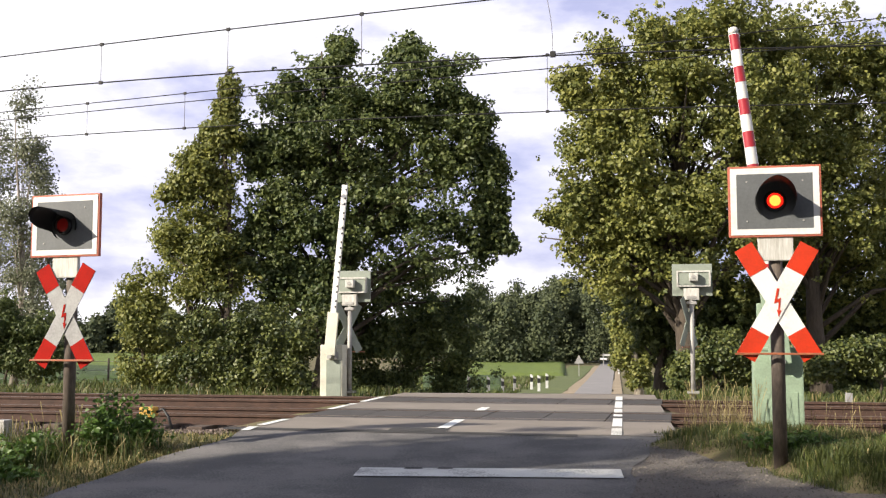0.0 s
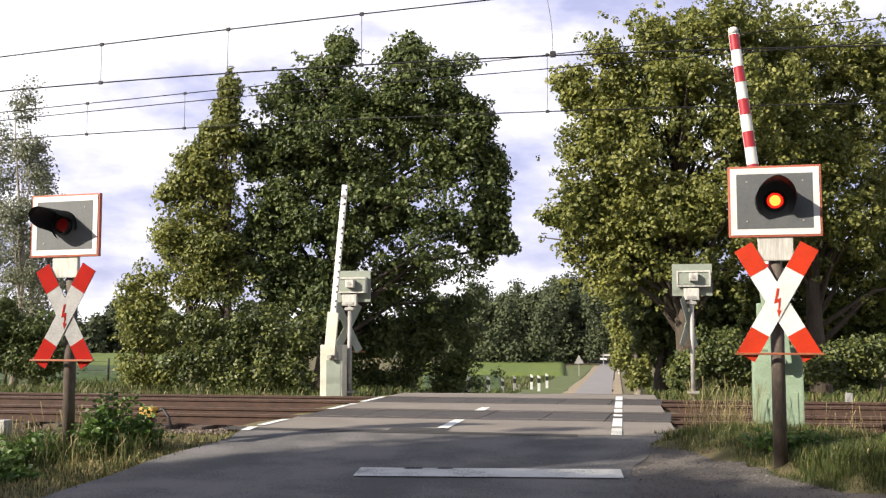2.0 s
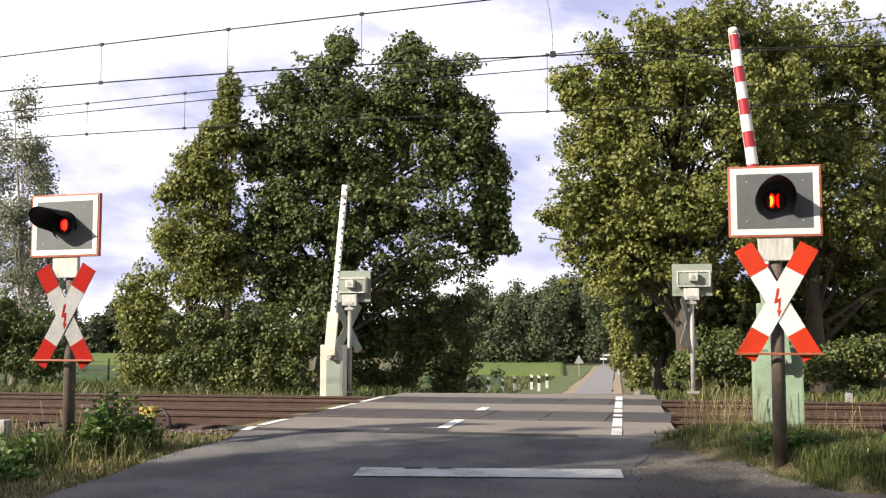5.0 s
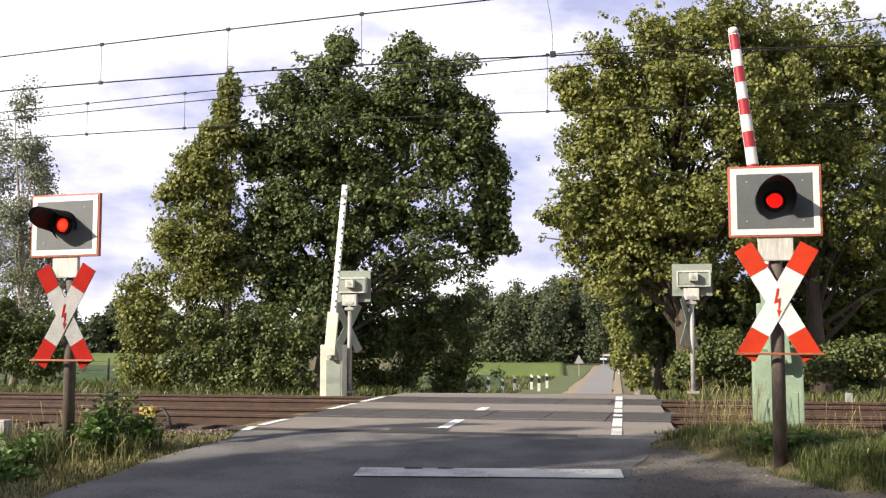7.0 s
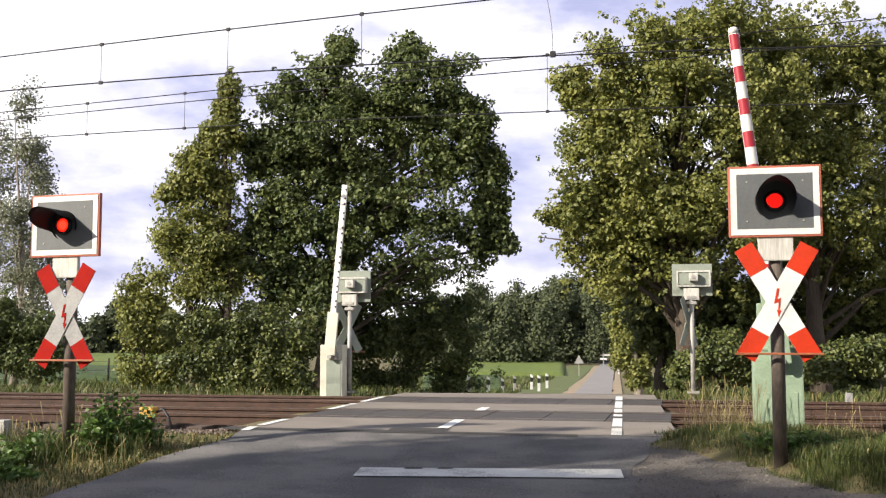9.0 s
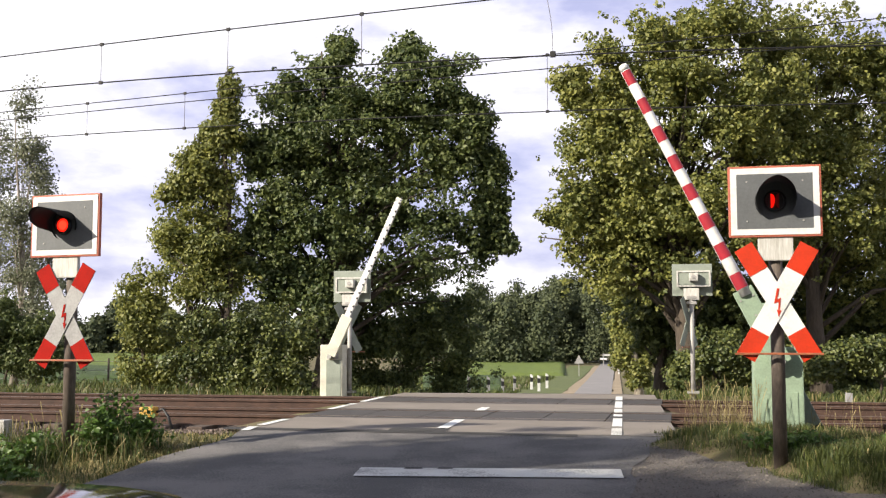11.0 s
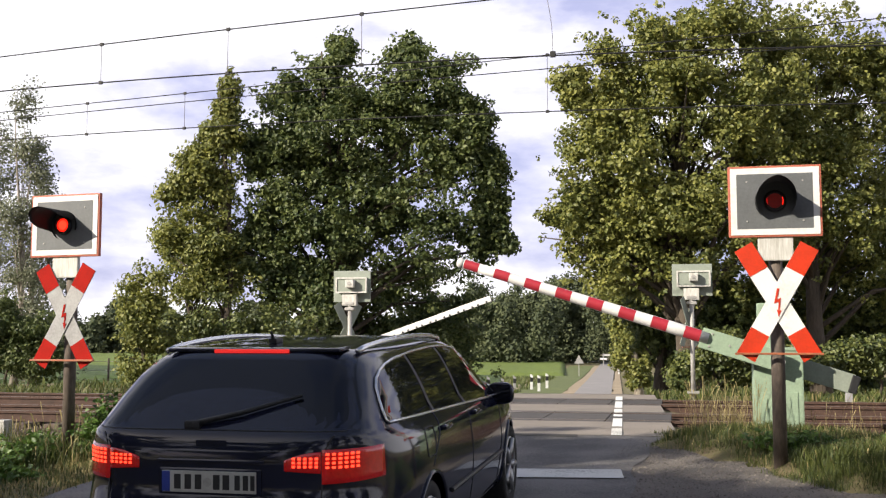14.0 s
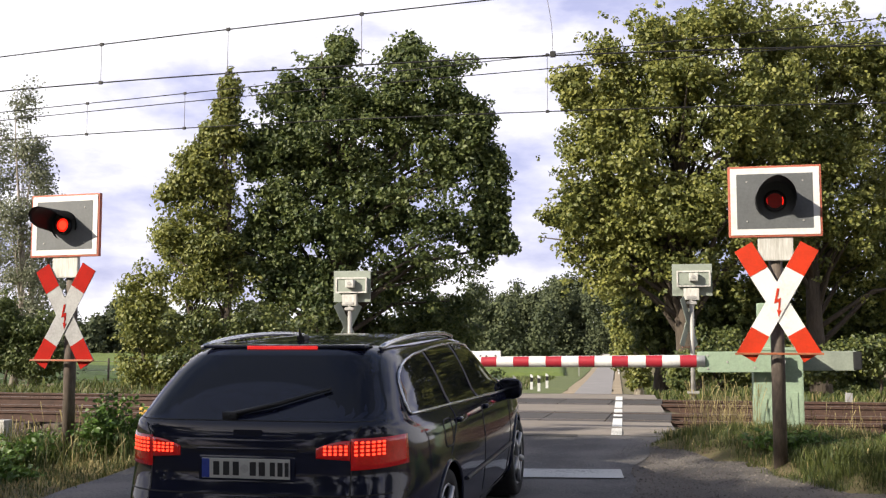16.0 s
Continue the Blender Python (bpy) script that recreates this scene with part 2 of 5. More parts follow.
def plate(bm, outline, depth, m=None):
    """A flat outline (x, z) with thickness along y, front face at y = 0."""
    a = [bm.verts.new((x, 0, z)) for x, z in outline]
    b = [bm.verts.new((x, depth, z)) for x, z in outline]
    n = len(outline)
    bm.faces.new(a)
    bm.faces.new(b[::-1])
    for i in range(n):
        bm.faces.new((a[i], b[i], b[(i + 1) % n], a[(i + 1) % n]))
    bmesh.ops.recalc_face_normals(bm, faces=bm.faces)
    if m is not None:
        bmesh.ops.transform(bm, matrix=m, verts=a + b)
    return bm


def B():
    return bmesh.new()


def sheet_ring(bm, w, h, border, depth, m=None):
    """A rectangular ring in the xz plane."""
    for sx, sz, cx, cz in ((w, border, 0, (h - border) / 2), (w, border, 0, -(h - border) / 2), (border, h - 2 * border, (w - border) / 2, 0), (border, h - 2 * border, -(w - border) / 2, 0)):
        t = pose(cx, depth / 2, cz)
        box(bm, sx, depth, sz, t if m is None else m @ t)
    return bm


# ---- ground ----
Q_AT = [-60, -8, 0, 6, 10, 13.6, 23.4, 27, 36, 60, 100, 200, 900]
Z_AT = [-0.85, -0.70, -0.535, -0.375, -0.22, 0.0, 0.0, -0.22, -0.95, -1.75, -2.1, -2.4, -2.8]


def road_z(x, y):
    return np.interp(SH * x + CH * y, Q_AT, Z_AT)


def across(x, y):
    """Metres to the right of the road's middle."""
    return CH * x - SH * (y - 14.4)


def rail(s, p, z=0.0):
    return Vector((s * CA + p * SA, -s * SA + p * CA, z))


def step(a, b, v):
    t = np.clip((v - a) / (b - a), 0, 1)
    return t * t * (3 - 2 * t)


def verge_front(x):
    """Where the grass beside the gravel begins."""
    return 12.4 - 3.2 * step(2.2, 4.2, x)


def ground_z(x, y):
    x, y = np.asarray(x, float), np.asarray(y, float)
    q = SH * x + CH * y
    z = np.interp(q, Q_AT, Z_AT)
    lift = np.where(q > 24, 1 - 0.45 * step(0.02, 0.22, -x / (np.abs(y) + 6)), 1.0)
    z = np.where(z < 0, z * lift, z)
    off = np.abs(across(x, y))
    p = SA * x + CA * y
    side = step(2.7, 4.2, off)
    z = z - 0.05 - side * 0.22 * step(12.4, 14.4, p) * (1 - step(23, 26, p))
    z = z + 0.20 * step(2.5, 3.3, across(x, y)) * step(0.0, 0.7, y - verge_front(x)) * (1 - step(12.8, 13.8, p))
    z = z + side * (1 - step(60, 100, q)) * (0.05 * np.sin(x * 1.7 + y * 0.6) + 0.04 * np.sin(y * 2.3 - x * 0.7))
    return z


def grid(xs, ys, fz):
    X, Y = np.meshgrid(xs, ys)
    Z = fz(X, Y)
    n, k = X.shape
    idx = np.arange(n * k).reshape(n, k)
    faces = np.stack([idx[:-1, :-1], idx[:-1, 1:], idx[1:, 1:], idx[1:, :-1]], -1).reshape(-1, 4)
    return np.stack([X, Y, Z], -1).reshape(-1, 3), faces


def make_ground():
    xs = np.concatenate([np.linspace(-900, -60, 24), np.linspace(-55, -16, 20), np.linspace(-15, 20, 90), np.linspace(22, 60, 20), np.linspace(70, 900, 24)])
    ys = np.concatenate([np.linspace(-300, -20, 12), np.linspace(-18, 40, 140), np.linspace(42, 120, 40), np.linspace(130, 1500, 40)])
    v, f = grid(xs, ys, ground_z)
    g = mesh_of("ground", v.tolist(), f.tolist(), M["grass_ground"], smooth=True)
    tagged(g, "uneven grass and bare soil beside the road and railway", "ground", kind="structure")


def strip(name, sections, material, lift, parent=None, thick=0.0):
    """A surface between left and right edges (x, y) that follows the road's height."""
    vs, fs = [], []
    for (lx, ly), (rx, ry) in sections:
        for k in range(9):
            x, y = lx + (rx - lx) * k / 8, ly + (ry - ly) * k / 8
            vs.append((x, y, float(road_z(x, y)) + lift))
    for i in range(len(sections) - 1):
        for k in range(8):
            a = i * 9 + k
            fs.append((a, a + 1, a + 10, a + 9))
    return mesh_of(name, vs, fs, material, parent)


def lane(off, along):
    """A point that far to the right of the road's middle, at that y on its middle line."""
    return (off * CH + (along - 14.4) * SH / CH, along - off * SH)


make_ground()


def make_road():
    near = []
    for y in np.concatenate([np.linspace(-40, 8, 25), np.linspace(8.4, 13.4, 14)]):
        left = -2.42 - 0.30 * float(1 - step(10.5, 13.4, y)) + 0.03 * math.sin(y * 3.1)
        right = 2.45 + 0.25 * float(step(11.0, 13.0, y)) + 0.04 * math.sin(y * 4.3)
        near.append((lane(left, y), lane(right, y)))
    near[-1] = (tuple(rail(-2.62 - 3.0, 13.3)[:2]), tuple(rail(-2.62 + 2.45, 13.3)[:2]))
    road = strip("road", near, M["asphalt"], 0.0)
    tagged(road, "worn grey asphalt country road with faded markings", "road", kind="structure")

    def deck(name, p0, p1, s0, s1, material, lift):
        rows = []
        for p in np.linspace(p0, p1, 4):
            c = (p - 14.0) * (SH * CA - CH * SA) / (CH * CA + SH * SA)   # the road drifts along the rails
            rows.append((tuple(rail(s0 + c, p)[:2]), tuple(rail(s1 + c, p)[:2])))
        return strip(name, rows, material, lift, road)

    S0, S1 = -5.55, -0.10
    # paler tone of the road's asphalt, coloured as if sunlit
    for name, a, b, m, h in (("approach", 13.3, 15.33, "asphalt_sunlit", 0.004), ("middle_strip", 17.47, 19.33, "asphalt_sunlit", 0.004), ("far_approach", 21.47, 24.2, "asphalt_sunlit", 0.0)):
        deck(name, a, b, S0, S1, M[m], h)
    patch = deck("asphalt_patch", 13.25, 13.62, -3.7, -2.95, M["asphalt_dark"], 0.008)
    # narrow dark strip where the paler asphalt begins
    seam = deck("dark_seam", 13.12, 13.31, S0 - 0.35, S1 - 1.2, M["asphalt_dark"], 0.006)
    far = [(lane(-2.6, y), lane(2.6, y)) for y in (24.0, 27, 32)] + [(lane(-0.3 - 0.007 * (y - 50), y), lane(1.75 - 0.006 * (y - 50), y)) for y in (40, 50, 60, 70, 85, 100, 120, 150, 190)]
    f = strip("road_beyond", far, M["far_asphalt"], 0.01)
    tagged(f, "pale grey asphalt lane running on through fields", "road", kind="structure")
    for a, b, k in ((-0.95, -0.3, 0.007), (1.75, 2.35, 0.006)):
        strip("sandy_verge", [(lane(a - k * (y - 50) + 0.12 * math.sin(y * 0.7), y), lane(b - k * (y - 50), y)) for y in (44, 50, 55, 60, 65, 70, 77, 85, 92, 100, 120, 150)], M["sand"], 0.006, f)
    strip("grass_verge", [(lane(-4.6 + 0.5 * math.sin(y), y), lane(-0.95 - 0.007 * (y - 50), y)) for y in (48, 54, 60, 66, 74, 82, 92, 104, 120, 150)], M["short_grass"], 0.012, f)
    strip("bare_patch", [(lane(-4.9 - 1.6 * math.sin((y - 56) / 40 * math.pi), y), lane(-4.1 + 0.3 * math.sin(y * 1.7), y)) for y in (57, 62, 68, 74, 80, 86, 92)], M["sand"], 0.018, f)
    side = strip("gravel_path", [(lane(2.1, y), lane(9.5 if y < 11.5 else 3.6, y)) for y in (5.5, 7, 8.5, 10, 11.0, 11.6, 12.3, 13.0)], M["gravel_path"], -0.008)
    tagged(side, "packed gravel path branching off the road", "path", kind="structure")

    def mark(pts, w, worn=False, lift=0.012):
        """A painted bar along a line."""
        (ax, ay), (bx, by) = pts
        dx, dy = bx - ax, by - ay
        L = math.hypot(dx, dy)
        nx, ny = dy / L * w / 2, -dx / L * w / 2
        rows = [((ax + dx * k / 6 - nx, ay + dy * k / 6 - ny), (ax + dx * k / 6 + nx, ay + dy * k / 6 + ny)) for k in range(7)]
        strip("road_marking", rows, M["marking_worn" if worn else "marking"], lift, road)

    for a, b in ((13.5, 14.35), (14.6, 16.1), (16.5, 16.95), (17.4, 18.25), (18.6, 20.5), (20.9, 22.3)):
        mark((lane(2.28, a), lane(2.28, b)), 0.13, worn=a < 13.9)
    for a, b in ((13.5, 13.85), (14.1, 15.2), (17.5, 18.6), (18.75, 19.1), (19.7, 21.5)):
        mark((lane(-2.42, a), lane(-2.42, b)), 0.12)
    for a, b in ((14.0, 15.5), (17.55, 18.35)):
        mark((lane(0.06, a), lane(0.06, b)), 0.15)
    mark(((-0.86, 10.88), (1.75, 10.62)), 0.46, True)
    for cx, cy, w in ((-0.30, 10.98, 0.20), (0.02, 10.95, 0.17)):
        strip("tar_fleck", [((cx - w / 2, cy), (cx + w / 2, cy - 0.015)), ((cx - w / 3, cy + 0.09), (cx + w / 2.5, cy + 0.07))], M["asphalt_dark"], 0.017, road)


def make_tracks():
    bed_v, bed_f = [], []
    prof = [(13.6, -0.44), (14.5, -0.23), (22.3, -0.23), (23.4, -0.48)]
    for i, s in enumerate(np.linspace(-40, 40, 41)):
        for p, z in prof:
            bed_v.append(tuple(rail(s, p, z)))
    for i in range(40):
        for k in range(3):
            a = i * 4 + k
            bed_f.append((a, a + 4, a + 5, a + 1))
    bed = mesh_of("ballast_bed", bed_v, bed_f, M["ballast"])
    tagged(bed, "rust-brown crushed-stone ballast under two railway tracks", "ballast", kind="structure")
    # loose stones where they can be seen
    rng = np.random.default_rng(5)
    base = np.array([(0.5, 0, -.3), (-.3, .45, -.3), (-.3, -.45, -.3), (0.1, 0.05, .45), (.35, .4, .1), (-.5, .0, .15)])
    tri = [(0, 2, 1), (0, 1, 4), (1, 5, 3), (1, 3, 4), (2, 5, 1), (0, 3, 2), (0, 4, 3), (2, 3, 5)]
    vs, fs = [], []
    def scatter(n, s0, s1, p0, p1):
        for _ in range(n):
            s, p = rng.uniform(s0, s1), rng.uniform(p0, p1)
            z = float(np.interp(p, [q[0] for q in prof], [q[1] for q in prof]))
            r = rng.uniform(0.025, 0.055)
            R = np.array(Euler(rng.uniform(0, 6.28, 3)).to_matrix())
            o = np.array(rail(s, p, z + 0.012))
            k = len(vs)
            vs.extend((base * r * rng.uniform(0.7, 1.3, 3)) @ R.T + o)
            fs.extend([(a + k, b + k, c + k) for a, b, c in tri])
    scatter(7000, -16, -5.6, 13.8, 22.5)
    scatter(2500, -8.5, -5.3, 13.75, 15.2)
    scatter(3500, -0.1, 9, 13.8, 22.5)
    for _ in range(1500):
        # stones spilled onto the shoulder beside the road
        s, p = rng.uniform(-8.5, -5.55), rng.uniform(12.9, 13.9)
        o = rail(s, p)
        k, r = len(vs), rng.uniform(0.022, 0.05)
        R = np.array(Euler(rng.uniform(0, 6.28, 3)).to_matrix())
        vs.extend((base * r * rng.uniform(0.7, 1.3, 3)) @ R.T + np.array((o.x, o.y, float(ground_z(o.x, o.y)) + 0.01)))
        fs.extend([(a + k, b + k, c + k) for a, b, c in tri])
    st = mesh_of("ballast_stones", vs, fs, M["stones"])
    tagged(st, "loose brown and grey ballast stones", "stones", kind="stuff")
    head = [(-0.036, 0), (0.036, 0), (0.036, -0.04), (0.010, -0.055), (0.010, -0.135), (0.07, -0.155), (0.07, -0.165), (-0.07, -0.165), (-0.07, -0.155), (-0.010, -0.135), (-0.010, -0.055), (-0.036, -0.04)]
    for P in (P_NEAR, P_FAR):
        tr = thing("railway_track", Matrix.Translation((0, 0, 0)), "rusty steel railway track on concrete sleepers", "railway track", "railway tracks")
        for side in (-0.7535, 0.7535):
            bm = B()
            A = [bm.verts.new(rail(-40, P + side + x, z + 0.006)) for x, z in head]
            C = [bm.verts.new(rail(40, P + side + x, z + 0.006)) for x, z in head]
            n = len(head)
            for i in range(n):
                f = bm.faces.new((A[i], A[(i + 1) % n], C[(i + 1) % n], C[i]))
                f.material_index = 1 if i == 0 else 0
            bmesh.ops.recalc_face_normals(bm, faces=bm.faces)
            part("rail", bm, [M["rust"], M["rail_top"]], tr)
        bm = B()
        box(bm, 0.26, 2.5, 0.16, bevel=0.02)
        first = None
        for k in range(100):
            s = -30 + k * 0.6
            m = Matrix.Translation(rail(s, P, -0.24)) @ pose(0, 0, 0, 0, 0, -ALPHA)
            if first is None:
                first = part("sleeper", bm, M["sleeper"], tr)
                first.matrix_basis = m
            else:
                o = new("sleeper", first.data)
                o.parent, o.matrix_basis = tr, m
        # rubber panels of the crossing
        deck = thing("crossing_deck", Matrix.Translation((0, 0, 0)), "dark rubber crossing panels between the rails", "crossing deck", "crossing decks")
        inner = outer = None
        for k in range(6):
            c = -5.1 + k * 0.92 + (P - 14.0) * (SH * CA - CH * SA)
            for off, w in ((0.0, 1.30), (-0.93, 0.25), (0.93, 0.25)):
                m = Matrix.Translation(rail(c, P + off, -0.045)) @ pose(0, 0, 0, 0, 0, -ALPHA)
                have = inner if off == 0.0 else outer
                if have is None:
                    have = part("rubber_panel", box(B(), 0.905, w, 0.10, bevel=0.008), M["rubber"], deck)
                    have.matrix_basis = m
                    if off == 0.0:
                        inner = have
                    else:
                        outer = have
                else:
                    o = new("rubber_panel", have.data)
                    o.parent, o.matrix_basis = deck, m


# ---- signals ----
def cross_boards(t, z, y, board_mat="white", red_mat="red"):
    """The St Andrew's cross: two boards with red ends."""
    L, w, tip = 1.27, 0.195, 0.29
    for sign in (1, -1):
        turn = pose(0, y + (0.0 if sign == 1 else 0.012), z, 0, sign * 30, 0)
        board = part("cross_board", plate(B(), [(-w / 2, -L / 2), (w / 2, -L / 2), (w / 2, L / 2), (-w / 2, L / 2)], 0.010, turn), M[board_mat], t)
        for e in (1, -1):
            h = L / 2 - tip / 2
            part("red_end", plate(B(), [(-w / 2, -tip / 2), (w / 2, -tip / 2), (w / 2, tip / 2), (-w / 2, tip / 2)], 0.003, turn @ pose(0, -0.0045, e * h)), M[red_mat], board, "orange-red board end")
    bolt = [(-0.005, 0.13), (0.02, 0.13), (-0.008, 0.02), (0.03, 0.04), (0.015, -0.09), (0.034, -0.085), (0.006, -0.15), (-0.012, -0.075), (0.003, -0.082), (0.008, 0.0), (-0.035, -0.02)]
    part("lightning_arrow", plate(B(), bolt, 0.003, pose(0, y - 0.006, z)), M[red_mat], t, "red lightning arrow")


def hood(bm, r, length, axis_turn, tilt, m, side=90, blunt=0.8, pointed=False):
    """A visor: a tube round the lamp, cut away below, longer on top."""
    seg, rows = 28, 5
    vs = []
    for i in range(rows + 1):
        ring = []
        for k in range(seg + 1):
            a = radians(side - 132) + k / seg * radians(264)
            reach = length * (0.06 + 0.94 * max(0.0, math.cos(a - radians(side))) ** blunt)
            if pointed:
                reach = length * max(0.03, 1 - abs(math.degrees(a) - side) / 155)
            d = reach * i / rows
            ring.append(bm.verts.new(m @ pose(0, 0, 0, tilt, 0, axis_turn) @ Vector((r * math.cos(a), -d, r * math.sin(a)))))
        vs.append(ring)
    for a, b in zip(vs, vs[1:]):
        for k in range(seg):
            bm.faces.new((a[k], a[k + 1], b[k + 1], b[k]))
    bmesh.ops.solidify(bm, geom=bm.faces[:], thickness=0.006)
    return bm


LAMPS = []


def near_signal(x, y, base, turn, z_panel, z_cross, z_bar, dx, lean, hood_turn, hood_len, hood_r, lamp, label, pw=0.90, ph=0.72, boards=(), side=90, pointed=False):
    t = thing("crossing_signal", pose(x, y, base, 0, lean, turn), label, "crossing signal", "crossing signals")
    zp, zx, zb = z_panel - base, z_cross - base, z_bar - base
    part("post", rod(B(), (0, 0.10, -0.1), (0, 0.10, zp), 0.068, 0.066, 18), M["post"], t, "weathered brown steel post", True)
    part("bracket", box(B(), 0.34, 0.05, 0.24, pose(dx, 0.02, zp - ph / 2 - 0.115), 0.015), M["white_dirty"], t, "streaked whitish mounting plate")
    panel = part("panel", box(B(), pw, 0.05, ph, pose(dx, 0.0, zp), 0.012), M["rim_red"], t, "signal board with worn red rim")
    part("white_border", sheet_ring(B(), pw - 0.045, ph - 0.045, 0.062, 0.006, pose(dx, -0.031, zp)), M["white"], panel, "white border")
    part("plate", box(B(), pw - 0.165, 0.008, ph - 0.165, pose(dx, -0.028, zp), 0.002), M["panel_grey"], panel, "dark grey plate")
    bolts = B()
    for bx in (-0.27, 0.27):
        for bz in (-0.2, 0.2):
            rod(bolts, (dx + bx, -0.04, zp + bz), (dx + bx, -0.03, zp + bz), 0.009, seg=8)
    part("bolts", bolts, M["galv"], panel)
    part("housing", box(B(), 0.36, 0.20, 0.40, pose(dx, 0.125, zp - 0.02), 0.03), M["panel_grey"], t)
    h = part("hood", hood(B(), hood_r, hood_len, hood_turn, 0, pose(dx, -0.03, zp), side, 0.3, pointed), M["black"], t, "matt black lamp visor", True)
    part("lamp_surround", rod(B(), (dx, -0.032, zp), (dx, -0.045, zp), 0.105, seg=32), M["black"], t)
    # an added three-sided drum imitates flashing, turning bright, low and nearly unlit faces outward
    drum = thing("flash_drum", pose(dx, -0.014, zp), "", "")
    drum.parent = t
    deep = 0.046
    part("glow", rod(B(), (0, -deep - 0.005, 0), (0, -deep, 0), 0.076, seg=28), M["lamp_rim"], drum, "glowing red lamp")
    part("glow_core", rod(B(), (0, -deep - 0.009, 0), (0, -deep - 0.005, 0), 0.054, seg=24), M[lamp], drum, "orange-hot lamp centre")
    for turn_by, material, words in ((120, "lamp_low", "dimmed red lamp glass"), (240, "lens_off", "nearly unlit dark red glass")):
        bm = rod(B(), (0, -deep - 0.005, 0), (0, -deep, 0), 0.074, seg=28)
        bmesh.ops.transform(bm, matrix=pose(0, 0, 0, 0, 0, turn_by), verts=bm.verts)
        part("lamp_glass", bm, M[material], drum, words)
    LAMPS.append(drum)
    # ring added to hide the drum's side faces
    bezel = B()
    rings = [[bezel.verts.new((dx + r * math.cos(k * math.tau / 32), yy, zp + r * math.sin(k * math.tau / 32))) for k in range(32)] for r, yy in ((0.112, -0.04), (0.104, -0.082), (0.084, -0.082), (0.084, -0.04))]
    for a, b in zip(rings, rings[1:] + rings[:1]):
        for k in range(32):
            bezel.faces.new((a[k], a[(k + 1) % 32], b[(k + 1) % 32], b[k]))
    bmesh.ops.recalc_face_normals(bezel, faces=bezel.faces)
    part("lamp_bezel", bezel, M["black"], t, "black ring added round the lamp", True)
    cross_boards(t, zx, -0.03, *boards)
    for e in (1, -1):
        part("cross_clamp", box(B(), 0.20, 0.10, 0.035, pose(0, 0.056, zx + e * 0.16), 0.008), M["galv"], t)
    part("cross_bar", box(B(), 0.84, 0.035, 0.022, pose(0, -0.05, zb), 0.006), M["orange_bar"], t, "rusty orange crossbar")
    part("cap", rod(B(), (0, 0.10, zp + 0.0), (0, 0.10, zp + 0.01), 0.08, seg=18), M["black"], t)
    return t


def far_signal(x, y, base, z_panel, label, cross_turn):
    """A signal seen from behind."""
    t = thing("crossing_signal", pose(x, y, base, 0, 0, -ALPHA), label, "crossing signal", "crossing signals")
    zp = z_panel - base
    part("post", rod(B(), (0, 0, -0.3), (0, 0, zp - 0.28), 0.052, 0.052, 14), M["galv"], t, "pale galvanised post", True)
    part("base_plate", box(B(), 0.26, 0.26, 0.05, pose(0, 0, 0.10), 0.01), M["galv"], t)
    part("panel", box(B(), 0.88, 0.04, 0.72, pose(0.02, 0.10, zp), 0.01), M["grey_green"], t, "grey-green back of the signal board")
    part("back_box", box(B(), 0.72, 0.16, 0.34, pose(0.05, 0.0, zp + 0.02), 0.02), M["grey_green"], t)
    part("back_box_frame", sheet_ring(B(), 0.74, 0.36, 0.035, 0.02, pose(0.05, -0.10, zp + 0.02)), M["white_dirty"], t)
    part("lamp_housing", box(B(), 0.20, 0.16, 0.18, pose(0.05, -0.16, zp + 0.05), 0.03), M["white_dirty"], t)
    part("lower_box", box(B(), 0.34, 0.14, 0.26, pose(0.0, 0.0, zp - 0.32), 0.02), M["white_dirty"], t)
    for dz in (0.40, 0.52):
        part("clamp", box(B(), 0.22, 0.16, 0.07, pose(0, 0, zp - dz), 0.02), M["galv"], t)
    for sign in (1, -1):
        tip = pose(0.0, 0.08 + 0.012 * sign, zp - 0.95, 0, sign * 30 , 0)
        part("cross_board", plate(B(), [(-0.095, -0.62), (0.095, -0.62), (0.095, 0.62), (-0.095, 0.62)], 0.01, pose(0, 0, 0, 0, 0, cross_turn) @ tip), M["grey_green"], t, "grey back of a cross board")
    part("cross_bar", box(B(), 0.80, 0.03, 0.02, pose(-0.03, 0.12, zp - 1.50, 0, 0, cross_turn), 0.005), M["orange_bar"], t)
    part("rear_lens", rod(B(), (0.05, -0.25, zp + 0.05), (0.05, -0.235, zp + 0.05), 0.045, seg=14), M["galv"], t)
    return t


BOOMS = []


